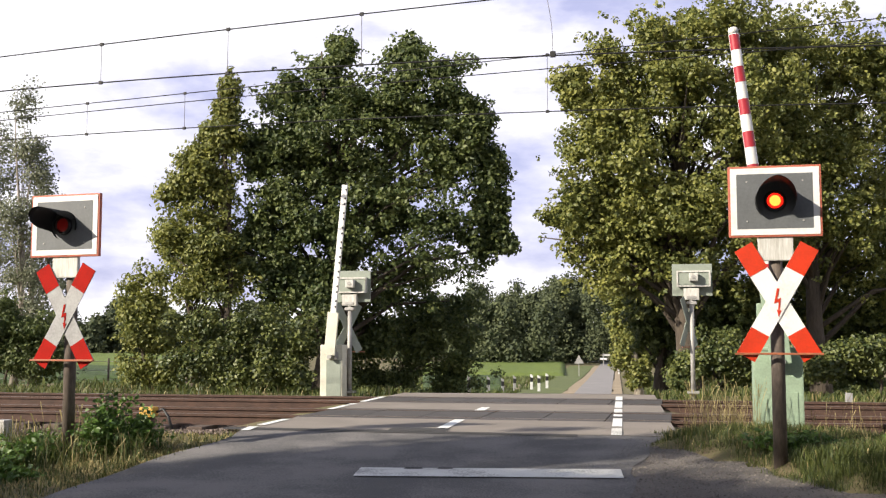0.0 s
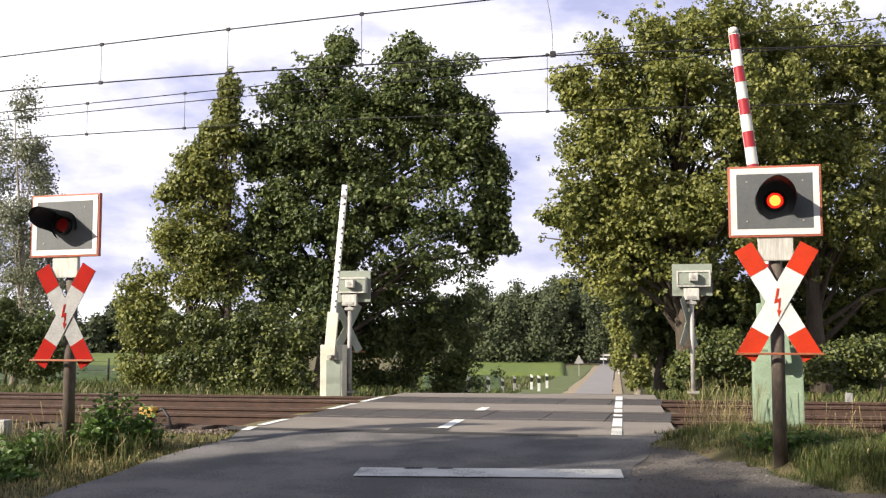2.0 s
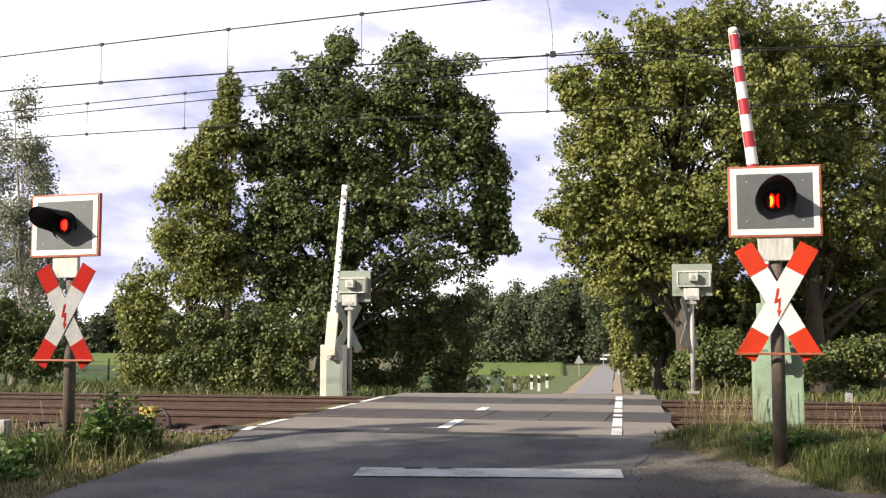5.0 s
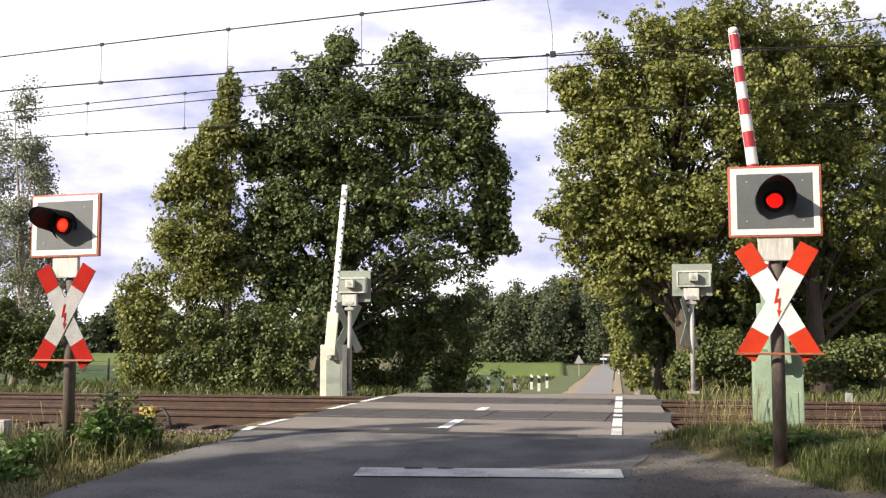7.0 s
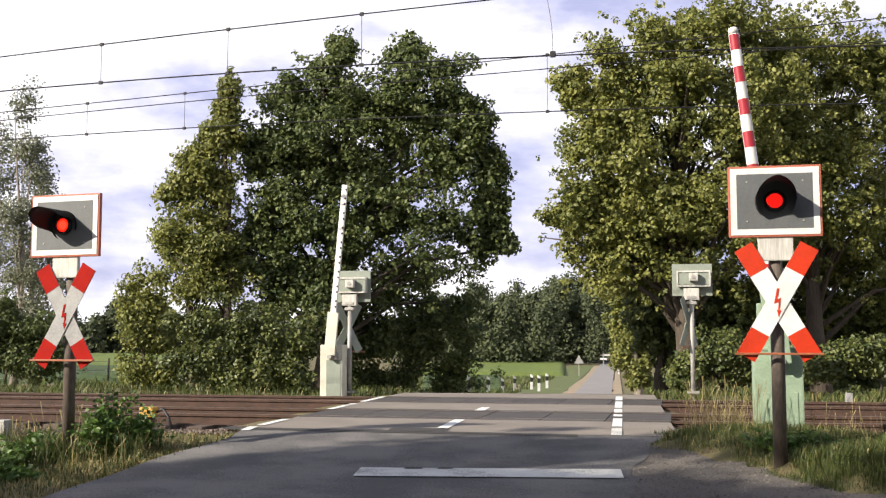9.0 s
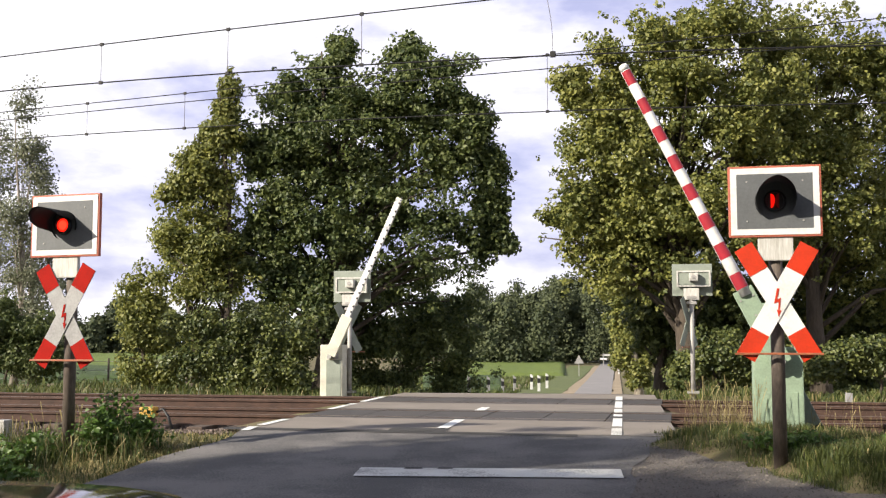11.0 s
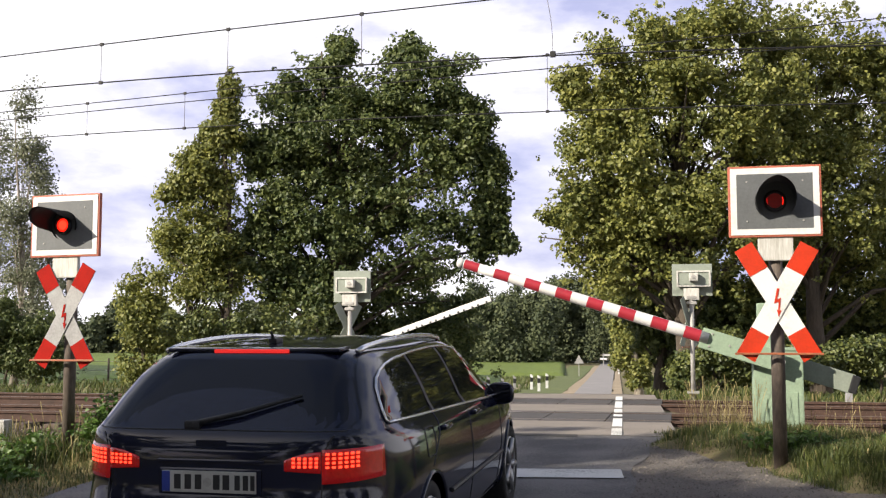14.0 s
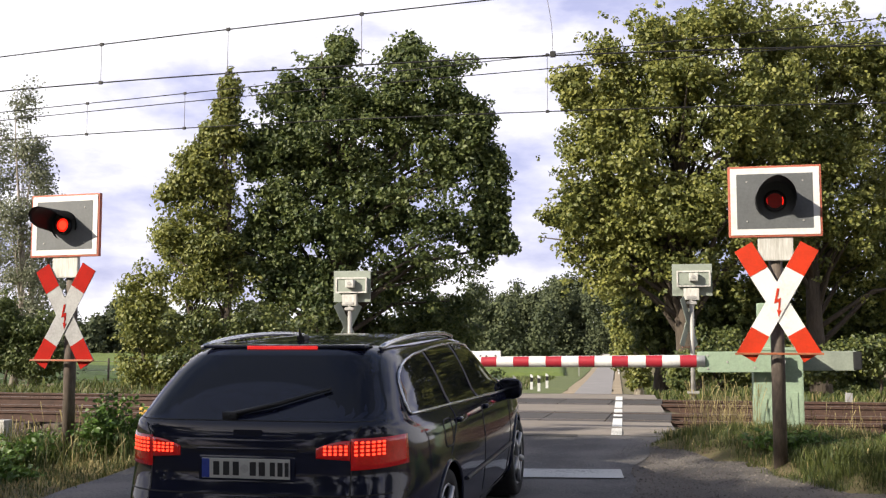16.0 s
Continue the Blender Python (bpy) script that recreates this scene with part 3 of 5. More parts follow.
def near_barrier():
    t = thing("barrier", pose(4.06, 13.0, 0.0, 0, 0, -ALPHA), "pale green half barrier drive with a red and white boom", "barrier", "barriers")
    part("housing", box(B(), 0.58, 0.34, 1.32, pose(-0.02, 0.20, 0.36), 0.02), M["green_paint"], t, "pale green steel housing")
    part("housing_cap", box(B(), 0.61, 0.37, 0.04, pose(-0.02, 0.20, 1.03), 0.012), M["green_paint"], t)
    part("tall_back", box(B(), 0.16, 0.16, 0.9, pose(-0.15, 0.42, 1.15), 0.02), M["green_paint"], t, "pale green back post")
    part("door", box(B(), 0.44, 0.012, 0.62, pose(-0.02, 0.026, 0.2), 0.004), M["green_paint"], t)
    arm = thing("boom_arm", pose(0, 0, 0.88), "", "")
    arm.parent = t
    part("arm", box(B(), 1.0, 0.07, 0.25, pose(-0.47, -0.10, 0.0), 0.012), M["green_paint"], arm, "pale green boom carrier")
    part("counter_arm", box(B(), 0.98, 0.06, 0.24, pose(0.44, 0.42, 0.0), 0.012), M["grey_green"], arm)
    part("axle", rod(B(), (0, -0.16, 0), (0, 0.5, 0), 0.05, seg=16), M["galv"], arm)
    part("counterweight", box(B(), 0.10, 0.09, 0.22, pose(0.94, 0.42, 0.0), 0.015), M["black"], arm, "dark counterweight")
    for bx, bz in ((-0.85, 0.08), (-0.85, -0.08), (-0.62, 0.0), (-0.3, 0.07), (-0.3, -0.07)):
        part("bolt", rod(B(), (bx, -0.145, bz), (bx, -0.13, bz), 0.013, seg=8), M["galv"], arm)
    n, x0, x1 = 15, -0.98, -4.05
    wide = lambda x: 0.078 - 0.016 * (x - x0) / (x1 - x0)
    part("boom", pipe(B(), [(x, -0.10, 0.01) for x in np.linspace(x0 + 0.1, x1, 8)], [wide(x) for x in np.linspace(x0 + 0.1, x1, 8)], 20), M["white"], arm, "white tubular boom", True)
    for k in range(0, n, 2):
        a, b = x0 + (x1 - x0) * k / n, x0 + (x1 - x0) * (k + 0.96) / n
        bm = B()
        for face in (180, 0):
            ends = [[bm.verts.new((x, -0.10 + (wide(x) + 0.002) * math.cos(q), 0.01 + (wide(x) + 0.002) * math.sin(q))) for q in np.linspace(radians(face - 68), radians(face + 68), 13)] for x in (a, b)]
            for i in range(12):
                bm.faces.new((ends[0][i], ends[1][i], ends[1][i + 1], ends[0][i + 1]))
        part("boom_stripe", bm, M["red_boom"], arm, "red reflective band", True)
    part("boom_tip", pipe(B(), [(x1 - d, -0.10, 0.01) for d in (0, 0.06, 0.085, 0.095)], [0.062, 0.061, 0.048, 0.02], 20), M["white"], arm, smooth=True)
    BOOMS.append((arm, 1))


def far_barrier():
    t = thing("barrier", pose(-2.52, 24.1, -0.05, 0, 0, -ALPHA), "cream half barrier drive with a white boom seen from behind", "barrier", "barriers")
    part("housing", box(B(), 0.52, 0.36, 1.30, pose(0, 0.25, 0.45), 0.02), M["cream"], t, "cream painted steel housing")
    part("door", box(B(), 0.34, 0.015, 0.80, pose(0.06, 0.063, 0.36), 0.006), M["grey_green"], t, "grey-green housing door")
    part("gear", box(B(), 0.24, 0.10, 0.16, pose(0.05, 0.04, 0.86), 0.03), M["galv"], t)
    arm = thing("boom_arm", pose(0, 0, 0.83), "", "")
    arm.parent = t
    part("arm", box(B(), 0.95, 0.07, 0.25, pose(0.52, -0.06, 0.0), 0.012), M["cream"], arm, "cream boom carrier")
    part("counter_arm", box(B(), 0.75, 0.06, 0.20, pose(-0.35, 0.50, 0.0), 0.012), M["cream"], arm)
    part("axle", rod(B(), (0, -0.10, 0), (0, 0.54, 0), 0.05, seg=16), M["galv"], arm)
    bm = B()
    box(bm, 2.9, 0.07, 0.13, pose(2.42, -0.06, 0.0), 0.012)
    boom = part("boom", bm, M["white"], arm, "white boom with dark fixing holes")
    for k in range(9):
        for d in (0, 0.13):
            part("hole", rod(B(), (1.12 + k * 0.33 + d, -0.098, -0.045), (1.12 + k * 0.33 + d, -0.09, -0.045), 0.024, seg=8), M["black"], boom)
    BOOMS.append((arm, -1))


# ---- overhead line ----
def wire(parent, name, p, pts, r, material):
    """A wire over the track at distance p: (s, z) points."""
    bm = B()
    pipe(bm, [rail(s, pp, z) for s, pp, z in [(s, p(s) if callable(p) else p, z) for s, z in pts]], r, 6)
    return part(name, bm, M[material], parent)


def overhead():
    def curve(c0, c1, c2, s0=-15.0, s1=5.0):
        """A wire's height along the track; level past the stretch given."""
        def z(s):
            s = min(max(s, s0), s1)
            return c0 + c1 * s + c2 * s * s
        return z
    words = "dark catenary wire, contact wire and droppers over the track"
    run = np.linspace(-36, 36, 73)
    near = thing("overhead_line", Matrix.Identity(4), words, "overhead line", "overhead lines")
    far = thing("overhead_line", Matrix.Identity(4), words, "overhead line", "overhead lines")
    nc, nm = curve(5.526, -0.0247, -0.00237), curve(6.632, 0.03527, -0.000843)
    fc, fm, ff = curve(5.514, -0.0193, -0.00151), curve(6.465, 0.02765, -0.00076), curve(6.794, 0.0531, 0.00031)
    wire(near, "contact_wire", P_NEAR, [(s, nc(s)) for s in run], 0.012, "wire")
    wire(near, "messenger_wire", P_NEAR, [(s, nm(s)) for s in run], 0.011, "wire")
    wire(far, "contact_wire", P_FAR, [(s, fc(s)) for s in run], 0.011, "wire")
    wire(far, "messenger_wire", P_FAR, [(s, fm(s)) for s in run], 0.010, "wire")
    wire(far, "feeder_wire", P_FAR, [(s, ff(s)) for s in run], 0.010, "wire")
    for line, P, spots, low, high in ((near, P_NEAR, (-9.65, -7.32, -4.99, 3.6), nc, nm), (far, P_FAR, (-12.3, -10.05, -2.45, 4.2), fc, ff)):
        for s in spots:
            wire(line, "dropper", P, [(s, low(s)), (s, high(s))], 0.0055, "wire_pale")
            for z in (low(s), high(s)):
                part("wire_clamp", box(B(), 0.07, 0.035, 0.06, Matrix.Translation(rail(s, P, z)) @ pose(0, 0, 0, 0, 0, -ALPHA), 0.012), M["wire"], line)
    for s in (-34, 34):
        q = rail(s, 13.2, -0.4)
        mast = thing("catenary_mast", pose(q.x, q.y, q.z, 0, 0, -ALPHA), "grey steel mast carrying the overhead wires", "mast", "catenary masts")
        part("pole", rod(B(), (0, 0, -0.2), (0, 0, 8.0), 0.14, 0.11, 16), M["galv"], mast, smooth=True)
        part("cross_arm", rod(B(), (0, 0, 7.6), (0, 7.6, 7.6), 0.06, 0.05, 12), M["galv"], mast, smooth=True)
        for P, zs in ((P_NEAR, (nc(s), nm(s))), (P_FAR, (fc(s), fm(s), ff(s)))):
            part("hanger", rod(B(), (0, P - 13.2, min(zs) + 0.4), (0, P - 13.2, 7.65), 0.03, seg=10), M["galv"], mast, smooth=True)
    # a slack dropper that hangs in a bow
    wire(near, "dropper", P_NEAR, [(-1.98 + 0.10 * k / 10 + 0.03 * math.sin(k / 10 * math.pi), nm(-1.98) + (nc(-1.98) - nm(-1.98)) * k / 10) for k in range(11)], 0.0055, "wire_pale")
    part("wire_clamp", box(B(), 0.09, 0.04, 0.10, Matrix.Translation(rail(-1.88, P_NEAR, nc(-1.88) + 0.02)) @ pose(0, 0, 0, 0, 0, -ALPHA), 0.015), M["wire"], near)


make_road()
make_tracks()
near_signal(3.325, 10.68, -0.20, -ALPHA, 2.52, 1.515, 1.00, -0.002, 0, 0, 0.50, 0.192, "lamp_right", "flashing red crossing signal with red-white cross on brown post", side=92, pointed=True)
# this cross has greyer boards and a darker red than the other one
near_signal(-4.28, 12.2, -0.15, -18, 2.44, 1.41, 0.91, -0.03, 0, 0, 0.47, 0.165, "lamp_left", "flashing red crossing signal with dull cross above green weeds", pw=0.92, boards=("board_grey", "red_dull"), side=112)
far_signal(-2.13, 24.6, -0.12, 2.385, "grey-green back of a crossing signal beside the cream barrier", 50)
far_signal(5.555, 24.0, -0.10, 2.50, "grey-green back of a crossing signal on a pale post", 62)
near_barrier()
far_barrier()
overhead()


# ---- vegetation ----
def leaf_mesh(name, centres, normals, sizes, material, rng, parent=None, ratio=0.72):
    """Many small folded leaves, one island each."""
    n = len(centres)
    nrm = normals / np.maximum(np.linalg.norm(normals, axis=1, keepdims=True), 1e-6)
    ref = rng.normal(size=(n, 3))
    u = np.cross(nrm, ref)
    u /= np.maximum(np.linalg.norm(u, axis=1, keepdims=True), 1e-6)
    v = np.cross(nrm, u)
    s = sizes[:, None]
    fold = nrm * s * 0.16
    V = np.stack([centres - u * s * 0.5, centres + v * s * ratio * 0.5 + fold, centres + u * s * 0.5, centres - v * s * ratio * 0.5 + fold], 1).reshape(-1, 3)
    me = bpy.data.meshes.new(name)
    me.vertices.add(4 * n)
    me.vertices.foreach_set("co", V.astype(np.float32).ravel())
    me.loops.add(6 * n)
    k = np.arange(n)[:, None] * 4
    me.loops.foreach_set("vertex_index", (k + np.array([[0, 1, 2, 0, 2, 3]])).ravel().astype(np.int32))
    me.polygons.add(2 * n)
    me.polygons.foreach_set("loop_start", np.arange(0, 6 * n, 3, dtype=np.int32))
    me.polygons.foreach_set("loop_total", np.full(2 * n, 3, dtype=np.int32))
    me.update(calc_edges=True)
    me.materials.append(material)
    ob = new(name, me)
    if parent:
        ob.parent = parent
    return ob


def clumps(lobes, rng, r0, r1):
    """Twig clumps filling the lobes (x, y, z, rx, ry, rz, count), thicker towards their skins."""
    cs, rs = [], []
    for x, y, z, rx, ry, rz, k in lobes:
        d = rng.normal(size=(k, 3))
        d /= np.linalg.norm(d, axis=1, keepdims=True)
        ph = rng.uniform(0, math.tau, 3)
        uneven = 1 + 0.17 * np.sin(6.5 * d[:, 0] + ph[0]) * np.sin(6.5 * d[:, 2] + ph[1]) + 0.10 * np.sin(12 * d[:, 0] + 9 * d[:, 2] + ph[2])
        size = np.array([rx, ry, rz]) * uneven[:, None]
        if k < 30:
            rad = rng.uniform(0.15, 1.0, k) ** 0.45 * rng.uniform(0.82, 1.16, k)
            cs.append(np.array([x, y, z]) + d * rad[:, None] * size)
        else:
            # boughs first, then twigs round each bough, which leaves dark hollows between them
            m = max(6, k // 24)
            b = rng.normal(size=(m, 3))
            b /= np.linalg.norm(b, axis=1, keepdims=True)
            bough = b * (rng.uniform(0.1, 1.0, m) ** 0.4)[:, None] * 0.86
            own = rng.integers(0, m, k)
            span = rng.uniform(0.20, 0.38, m)
            twig = bough[own] + d * (rng.uniform(0.1, 1.0, k) ** 0.45 * span[own])[:, None] * np.array([1.0, 1.0, 0.62])
            rad = rng.uniform(0.1, 1.0, k) ** 0.45 * rng.uniform(0.85, 1.08, k)
            loose = rng.uniform(size=k) < 0.24
            cs.append(np.array([x, y, z]) + np.where(loose[:, None], d * rad[:, None], twig) * size)
        r = rng.uniform(r0, r1, k)
        # sprigs that stand out past the outline
        out = rng.uniform(size=k) < 0.20
        cs[-1] = np.where(out[:, None], np.array([x, y, z]) + d * size * rng.uniform(0.95, 1.24, k)[:, None], cs[-1])
        rs.append(np.where(out, r * 0.62, r))
    return np.concatenate(cs), np.concatenate(rs)


def foliage(lobes, per, size, rng, r0=0.35, r1=0.95):
    cs, rs = clumps(lobes, rng, r0, r1)
    k = len(cs)
    cnt = np.maximum(4, (per * (rs / r1) ** 2).astype(int))
    idx = np.repeat(np.arange(k), cnt)
    d = rng.normal(size=(len(idx), 3))
    d /= np.linalg.norm(d, axis=1, keepdims=True)
    rad = rng.uniform(0.1, 1.0, len(idx)) ** 0.5
    pts = cs[idx] + d * (rad * rs[idx])[:, None] * np.array([1.0, 1.0, 0.8])
    nrm = d * 0.7 + rng.normal(size=d.shape) * 0.50 + np.array([-0.15, -0.15, 0.30])
    return pts, nrm, size * rng.uniform(0.6, 1.25, len(idx)), cs


def tree(name, x, y, lobes, label, seed, leaf, per=110, size=0.15, trunk=0.2, bark="bark", limbs=26, r0=0.17, r1=0.42, top=None, stems=1, category="tree", group="", lean=0.0, floor=None):
    """A tree at (x, y): lobes are (dx, dy, height above the foot, rx, ry, rz, clumps)."""
    rng = np.random.default_rng(seed)
    z0 = float(ground_z(x, y)) if floor is None else floor
    t = thing(name, pose(x, y, z0), label, category, group)
    pts, nrm, sz, cs = foliage(lobes, per, size, rng, r0, r1)
    keep = pts[:, 2] > 0.03
    leaf_mesh("crown", pts[keep], nrm[keep], sz[keep], M[leaf], rng, t)
    high = top or max(l[2] + l[5] * 0.1 for l in lobes)
    bm = B()
    for s in range(stems):
        ox, oy = (0, 0) if stems == 1 else (rng.uniform(-0.6, 0.6), rng.uniform(-0.4, 0.4))
        line, rad = [], []
        for i in range(9):
            f = i / 8
            line.append((ox + lean * f * high + 0.18 * math.sin(f * 5 + seed + s), oy + 0.15 * math.cos(f * 4 + seed), -0.15 + f * (high + 0.15)))
            rad.append(trunk * (1.25 - f * 1.15) if i else trunk * 1.6)
        pipe(bm, line, rad, 9)
        for j in rng.permutation(len(cs))[:limbs // stems]:
            c = cs[j]
            f = float(np.clip(c[2] / high * rng.uniform(0.45, 0.75), 0.12, 0.9))
            a = Vector(line[0]).lerp(Vector(line[-1]), f)
            k = min(int(f * 8), 7)
            a = Vector(line[k]).lerp(Vector(line[k + 1]), f * 8 - k)
            b = Vector(c)
            mid = a.lerp(b, 0.5) + Vector((0, 0, 0.12 * (b - a).length))
            r = trunk * (1.1 - f) * 0.42
            pipe(bm, [a, mid, b], [r, r * 0.6, r * 0.15], 5)
    part("trunk", bm, M[bark], t, smooth=True)
    return t


def lobe_at(u, v, d, ru, rv, k, x0, y0, z0, thick=0.75):
    """A lobe from a direction: u, v are slopes to the right and up seen from the viewer, at distance d, with its half sizes."""
    return (u * d - x0, d - y0, 1.12 + v * d - z0, ru * d, min(ru, rv) * d * thick, rv * d, k)


def grow(name, d, foot_u, spec, label, seed, leaf, **kw):
    """A tree whose lobes are given as slopes in thousandths: (right, up, half width, half height, clumps, nearer by)."""
    x, y = foot_u * d / 1000, d
    z = float(ground_z(x, y))
    lobes = []
    for u, v, ru, rv, k, dy in spec:
        cut = 330 * kw.get("r1", 0.42) / d
        k = int(k * kw.get("many", 6.2))
        l = lobe_at(u / 1000, v / 1000, d - dy, max(4, ru - cut) / 1000, max(4, rv - cut) / 1000, k, x, y, z)
        lobes.append(l)
    kw.pop("many", None)
    return tree(name, x, y, lobes, label, seed, leaf, floor=z, **kw)


def make_trees():
    # the broad tree left of the lane, with its lower shrubs
    grow("broadleaf_tree", 31, -105, [(-97, 272, 16, 30, 8, 0), (-102, 242, 42, 40, 26, 0), (-34, 268, 22, 24, 12, 0), (-22, 235, 52, 42, 34, 0.5), (-148, 225, 34, 36, 22, 0), (-90, 180, 92, 62, 78, 0), (10, 180, 38, 62, 40, 0.3), (34, 206, 18, 24, 12, 0.2), (42, 165, 21, 32, 16, 0), (44, 128, 20, 28, 16, 0), (36, 100, 26, 30, 16, 0), (58, 92, 10, 10, 5, 0), (-40, 105, 84, 62, 76, 0), (-118, 105, 44, 54, 28, 0.5), (-165, 140, 36, 50, 30, 0.5), (-150, 190, 40, 46, 30, 0.3), (-60, 225, 40, 40, 24, 0), (-170, 75, 40, 44, 34, 0.3), (-130, 40, 50, 44, 40, 0.3), (-20, 24, 58, 60, 50, -3.0), (-76, 24, 42, 60, 40, -1.5)],
         "tall broadleaf tree with dense dark green late-summer foliage", 11, "leaf_maple", per=70, size=0.138, trunk=0.24, limbs=60, stems=2)
    grow("slender_tree", 30, -205, [(-202, 242, 6, 20, 6, 0), (-205, 216, 13, 22, 12, 0), (-212, 192, 22, 22, 18, 0), (-222, 166, 32, 26, 26, 0), (-229, 136, 40, 28, 34, 0), (-230, 100, 43, 34, 40, 0), (-214, 68, 40, 36, 34, 0)],
         "slender pointed tree with yellowing green leaves", 12, "leaf_oak", per=64, size=0.125, trunk=0.11, limbs=24)
    grow("broadleaf_tree", 32, -235, [(-252, 92, 24, 28, 18, 0), (-222, 66, 42, 40, 38, 0)],
         "smaller broadleaf tree with yellowish green leaves", 13, "leaf_oak", per=64, size=0.125, trunk=0.11, limbs=20)
    grow("shrub", 29, -275, [(-272, 45, 34, 32, 34, 0), (-262, 5, 38, 30, 40, 0), (-285, 30, 22, 25, 18, 0), (-268, -26, 40, 22, 40, 0)],
         "rounded yellow-green shrub beside the railway", 14, "leaf_oak", per=110, size=0.11, trunk=0.06, limbs=14, category="shrub", group="trackside shrubs", r0=0.2, r1=0.42, many=1.6)
    grow("shrub", 27.5, -190, [(-190, 10, 60, 42, 90, 0), (-215, -25, 45, 22, 46, 0.3), (-145, -5, 40, 44, 60, 0), (-165, -30, 40, 20, 40, 0.4)],
         "dense green shrub along the railway fence", 15, "leaf_bush", per=110, size=0.11, trunk=0.06, limbs=14, category="shrub", group="trackside shrubs", r0=0.2, r1=0.42, many=1.6)
    grow("shrub", 33.2, -40, [(-45, -8, 62, 46, 70, 0), (12, -14, 26, 40, 36, 0), (-6, -34, 46, 22, 44, 0)],
         "dark green undergrowth at the foot of a tree", 16, "leaf_maple", per=110, size=0.11, trunk=0.06, limbs=14, category="shrub", group="trackside shrubs", r0=0.2, r1=0.42, many=1.6)
    # the trees right of the lane
    grow("broadleaf_tree", 31, 225, [(270, 260, 85, 80, 90, 0), (200, 255, 70, 60, 60, 0.4), (165, 165, 60, 85, 80, 0.5), (240, 150, 100, 90, 120, 0), (122, 240, 20, 26, 12, 0.6), (200, 90, 85, 55, 84, 0.2), (128, 112, 38, 36, 32, 0.4), (150, 205, 40, 45, 30, 0.5)],
         "broad tall tree with golden-green leaves", 21, "leaf_oak", per=70, size=0.138, trunk=0.30, limbs=60)
    grow("broadleaf_tree", 33, 350, [(350, 240, 72, 90, 80, 0), (312, 195, 46, 60, 50, 1.2), (312, 130, 46, 50, 46, 1.0), (365, 140, 75, 90, 90, 0), (340, 60, 80, 50, 70, -2.0), (400, 230, 45, 70, 40, 0), (430, 120, 50, 130, 70, -1.2)],
         "tall broadleaf tree with dense golden-green foliage", 22, "leaf_oak", per=70, size=0.138, trunk=0.26, limbs=36)
    grow("broadleaf_tree", 36, 205, [(205, 40, 32, 60, 60, 0), (240, 20, 50, 60, 60, 0), (285, 10, 50, 55, 60, 0), (330, 0, 60, 50, 70, 0), (390, 10, 60, 60, 70, 0), (430, 60, 40, 60, 40, 0)],
         "shaded trees behind the front row", 23, "leaf_maple", per=110, size=0.16, trunk=0.20, limbs=20)
    grow("shrub", 26.5, 400, [(385, -12, 40, 18, 34, 0), (430, -10, 50, 22, 40, 0), (350, -22, 30, 14, 22, 0)],
         "low pale green bramble shrub beside the track", 25, "leaf_bush", per=110, size=0.11, trunk=0.04, limbs=10, category="shrub", group="trackside shrubs", r0=0.2, r1=0.42, many=1.6)
    grow("shrub", 28.5, 255, [(250, -15, 36, 30, 44, 0), (285, -22, 34, 24, 36, 0), (225, -30, 20, 18, 18, 0), (320, -15, 40, 30, 44, 0)],
         "green shrub below the trees", 26, "leaf_bush", per=110, size=0.11, trunk=0.05, limbs=10, category="shrub", group="trackside shrubs", r0=0.2, r1=0.42, many=1.6)
    grow("ivy_tree", 46, 178, [(172, 5, 16, 34, 30, 0), (182, -18, 14, 28, 24, 0), (165, 40, 20, 30, 26, 0), (160, 85, 22, 36, 30, 0)],
         "lane-side tree with ivy on a pale trunk", 27, "leaf_oak", per=110, size=0.16, trunk=0.16, bark="bark_pale", limbs=14)
    # the birches at the left edge
    for k, (u, dd, h) in enumerate(((-398, 38, 235), (-422, 40, 205), (-380, 42, 150))):
        grow("birch_tree", dd, u, [(u + 4, h - 15, 13, 28, 14, 0), (u + 2, h - 65, 28, 36, 30, 0), (u + 10, h - 120, 36, 40, 38, 0), (u + 6, h - 185, 38, 42, 36, 0)],
             "slim birch with thin pale drooping foliage", 31 + k, "leaf_birch", per=130, size=0.11, trunk=0.10, bark="bark_pale", limbs=26, group="birches", r0=0.25, r1=0.7, many=1.3)
    grow("shrub", 36, -400, [(-395, -5, 40, 36, 50, 0), (-370, -20, 26, 24, 26, 0), (-430, 10, 40, 40, 40, 0)],
         "grey-green undergrowth below the birches", 35, "leaf_maple", per=110, size=0.11, trunk=0.05, limbs=10, category="shrub", group="trackside shrubs")
    # unseen tall trees added behind the viewer to darken reflections and the foreground
    for k, (X, Y, h) in enumerate(((4.5, -8.5, 14.0), (10.5, -4.0, 13.5), (-2.5, -15.0, 15.0), (-9.0, -19.0, 14.0), (16.0, 2.0, 12.5), (9.0, -14.0, 15.0))):
        tree("unseen_tree", X, Y, [(0, 0, h * 0.72, 3.6, 3.6, h * 0.27, 130), (0, 0, h * 0.42, 3.8, 3.8, h * 0.2, 110), (0, 0, h * 0.18, 2.6, 2.6, h * 0.12, 40)],
             "unseen leafy tree added behind the viewer", 81 + k, "leaf_maple", per=90, size=0.32, r0=0.35, r1=0.95, trunk=0.25, limbs=16, group="roadside trees")
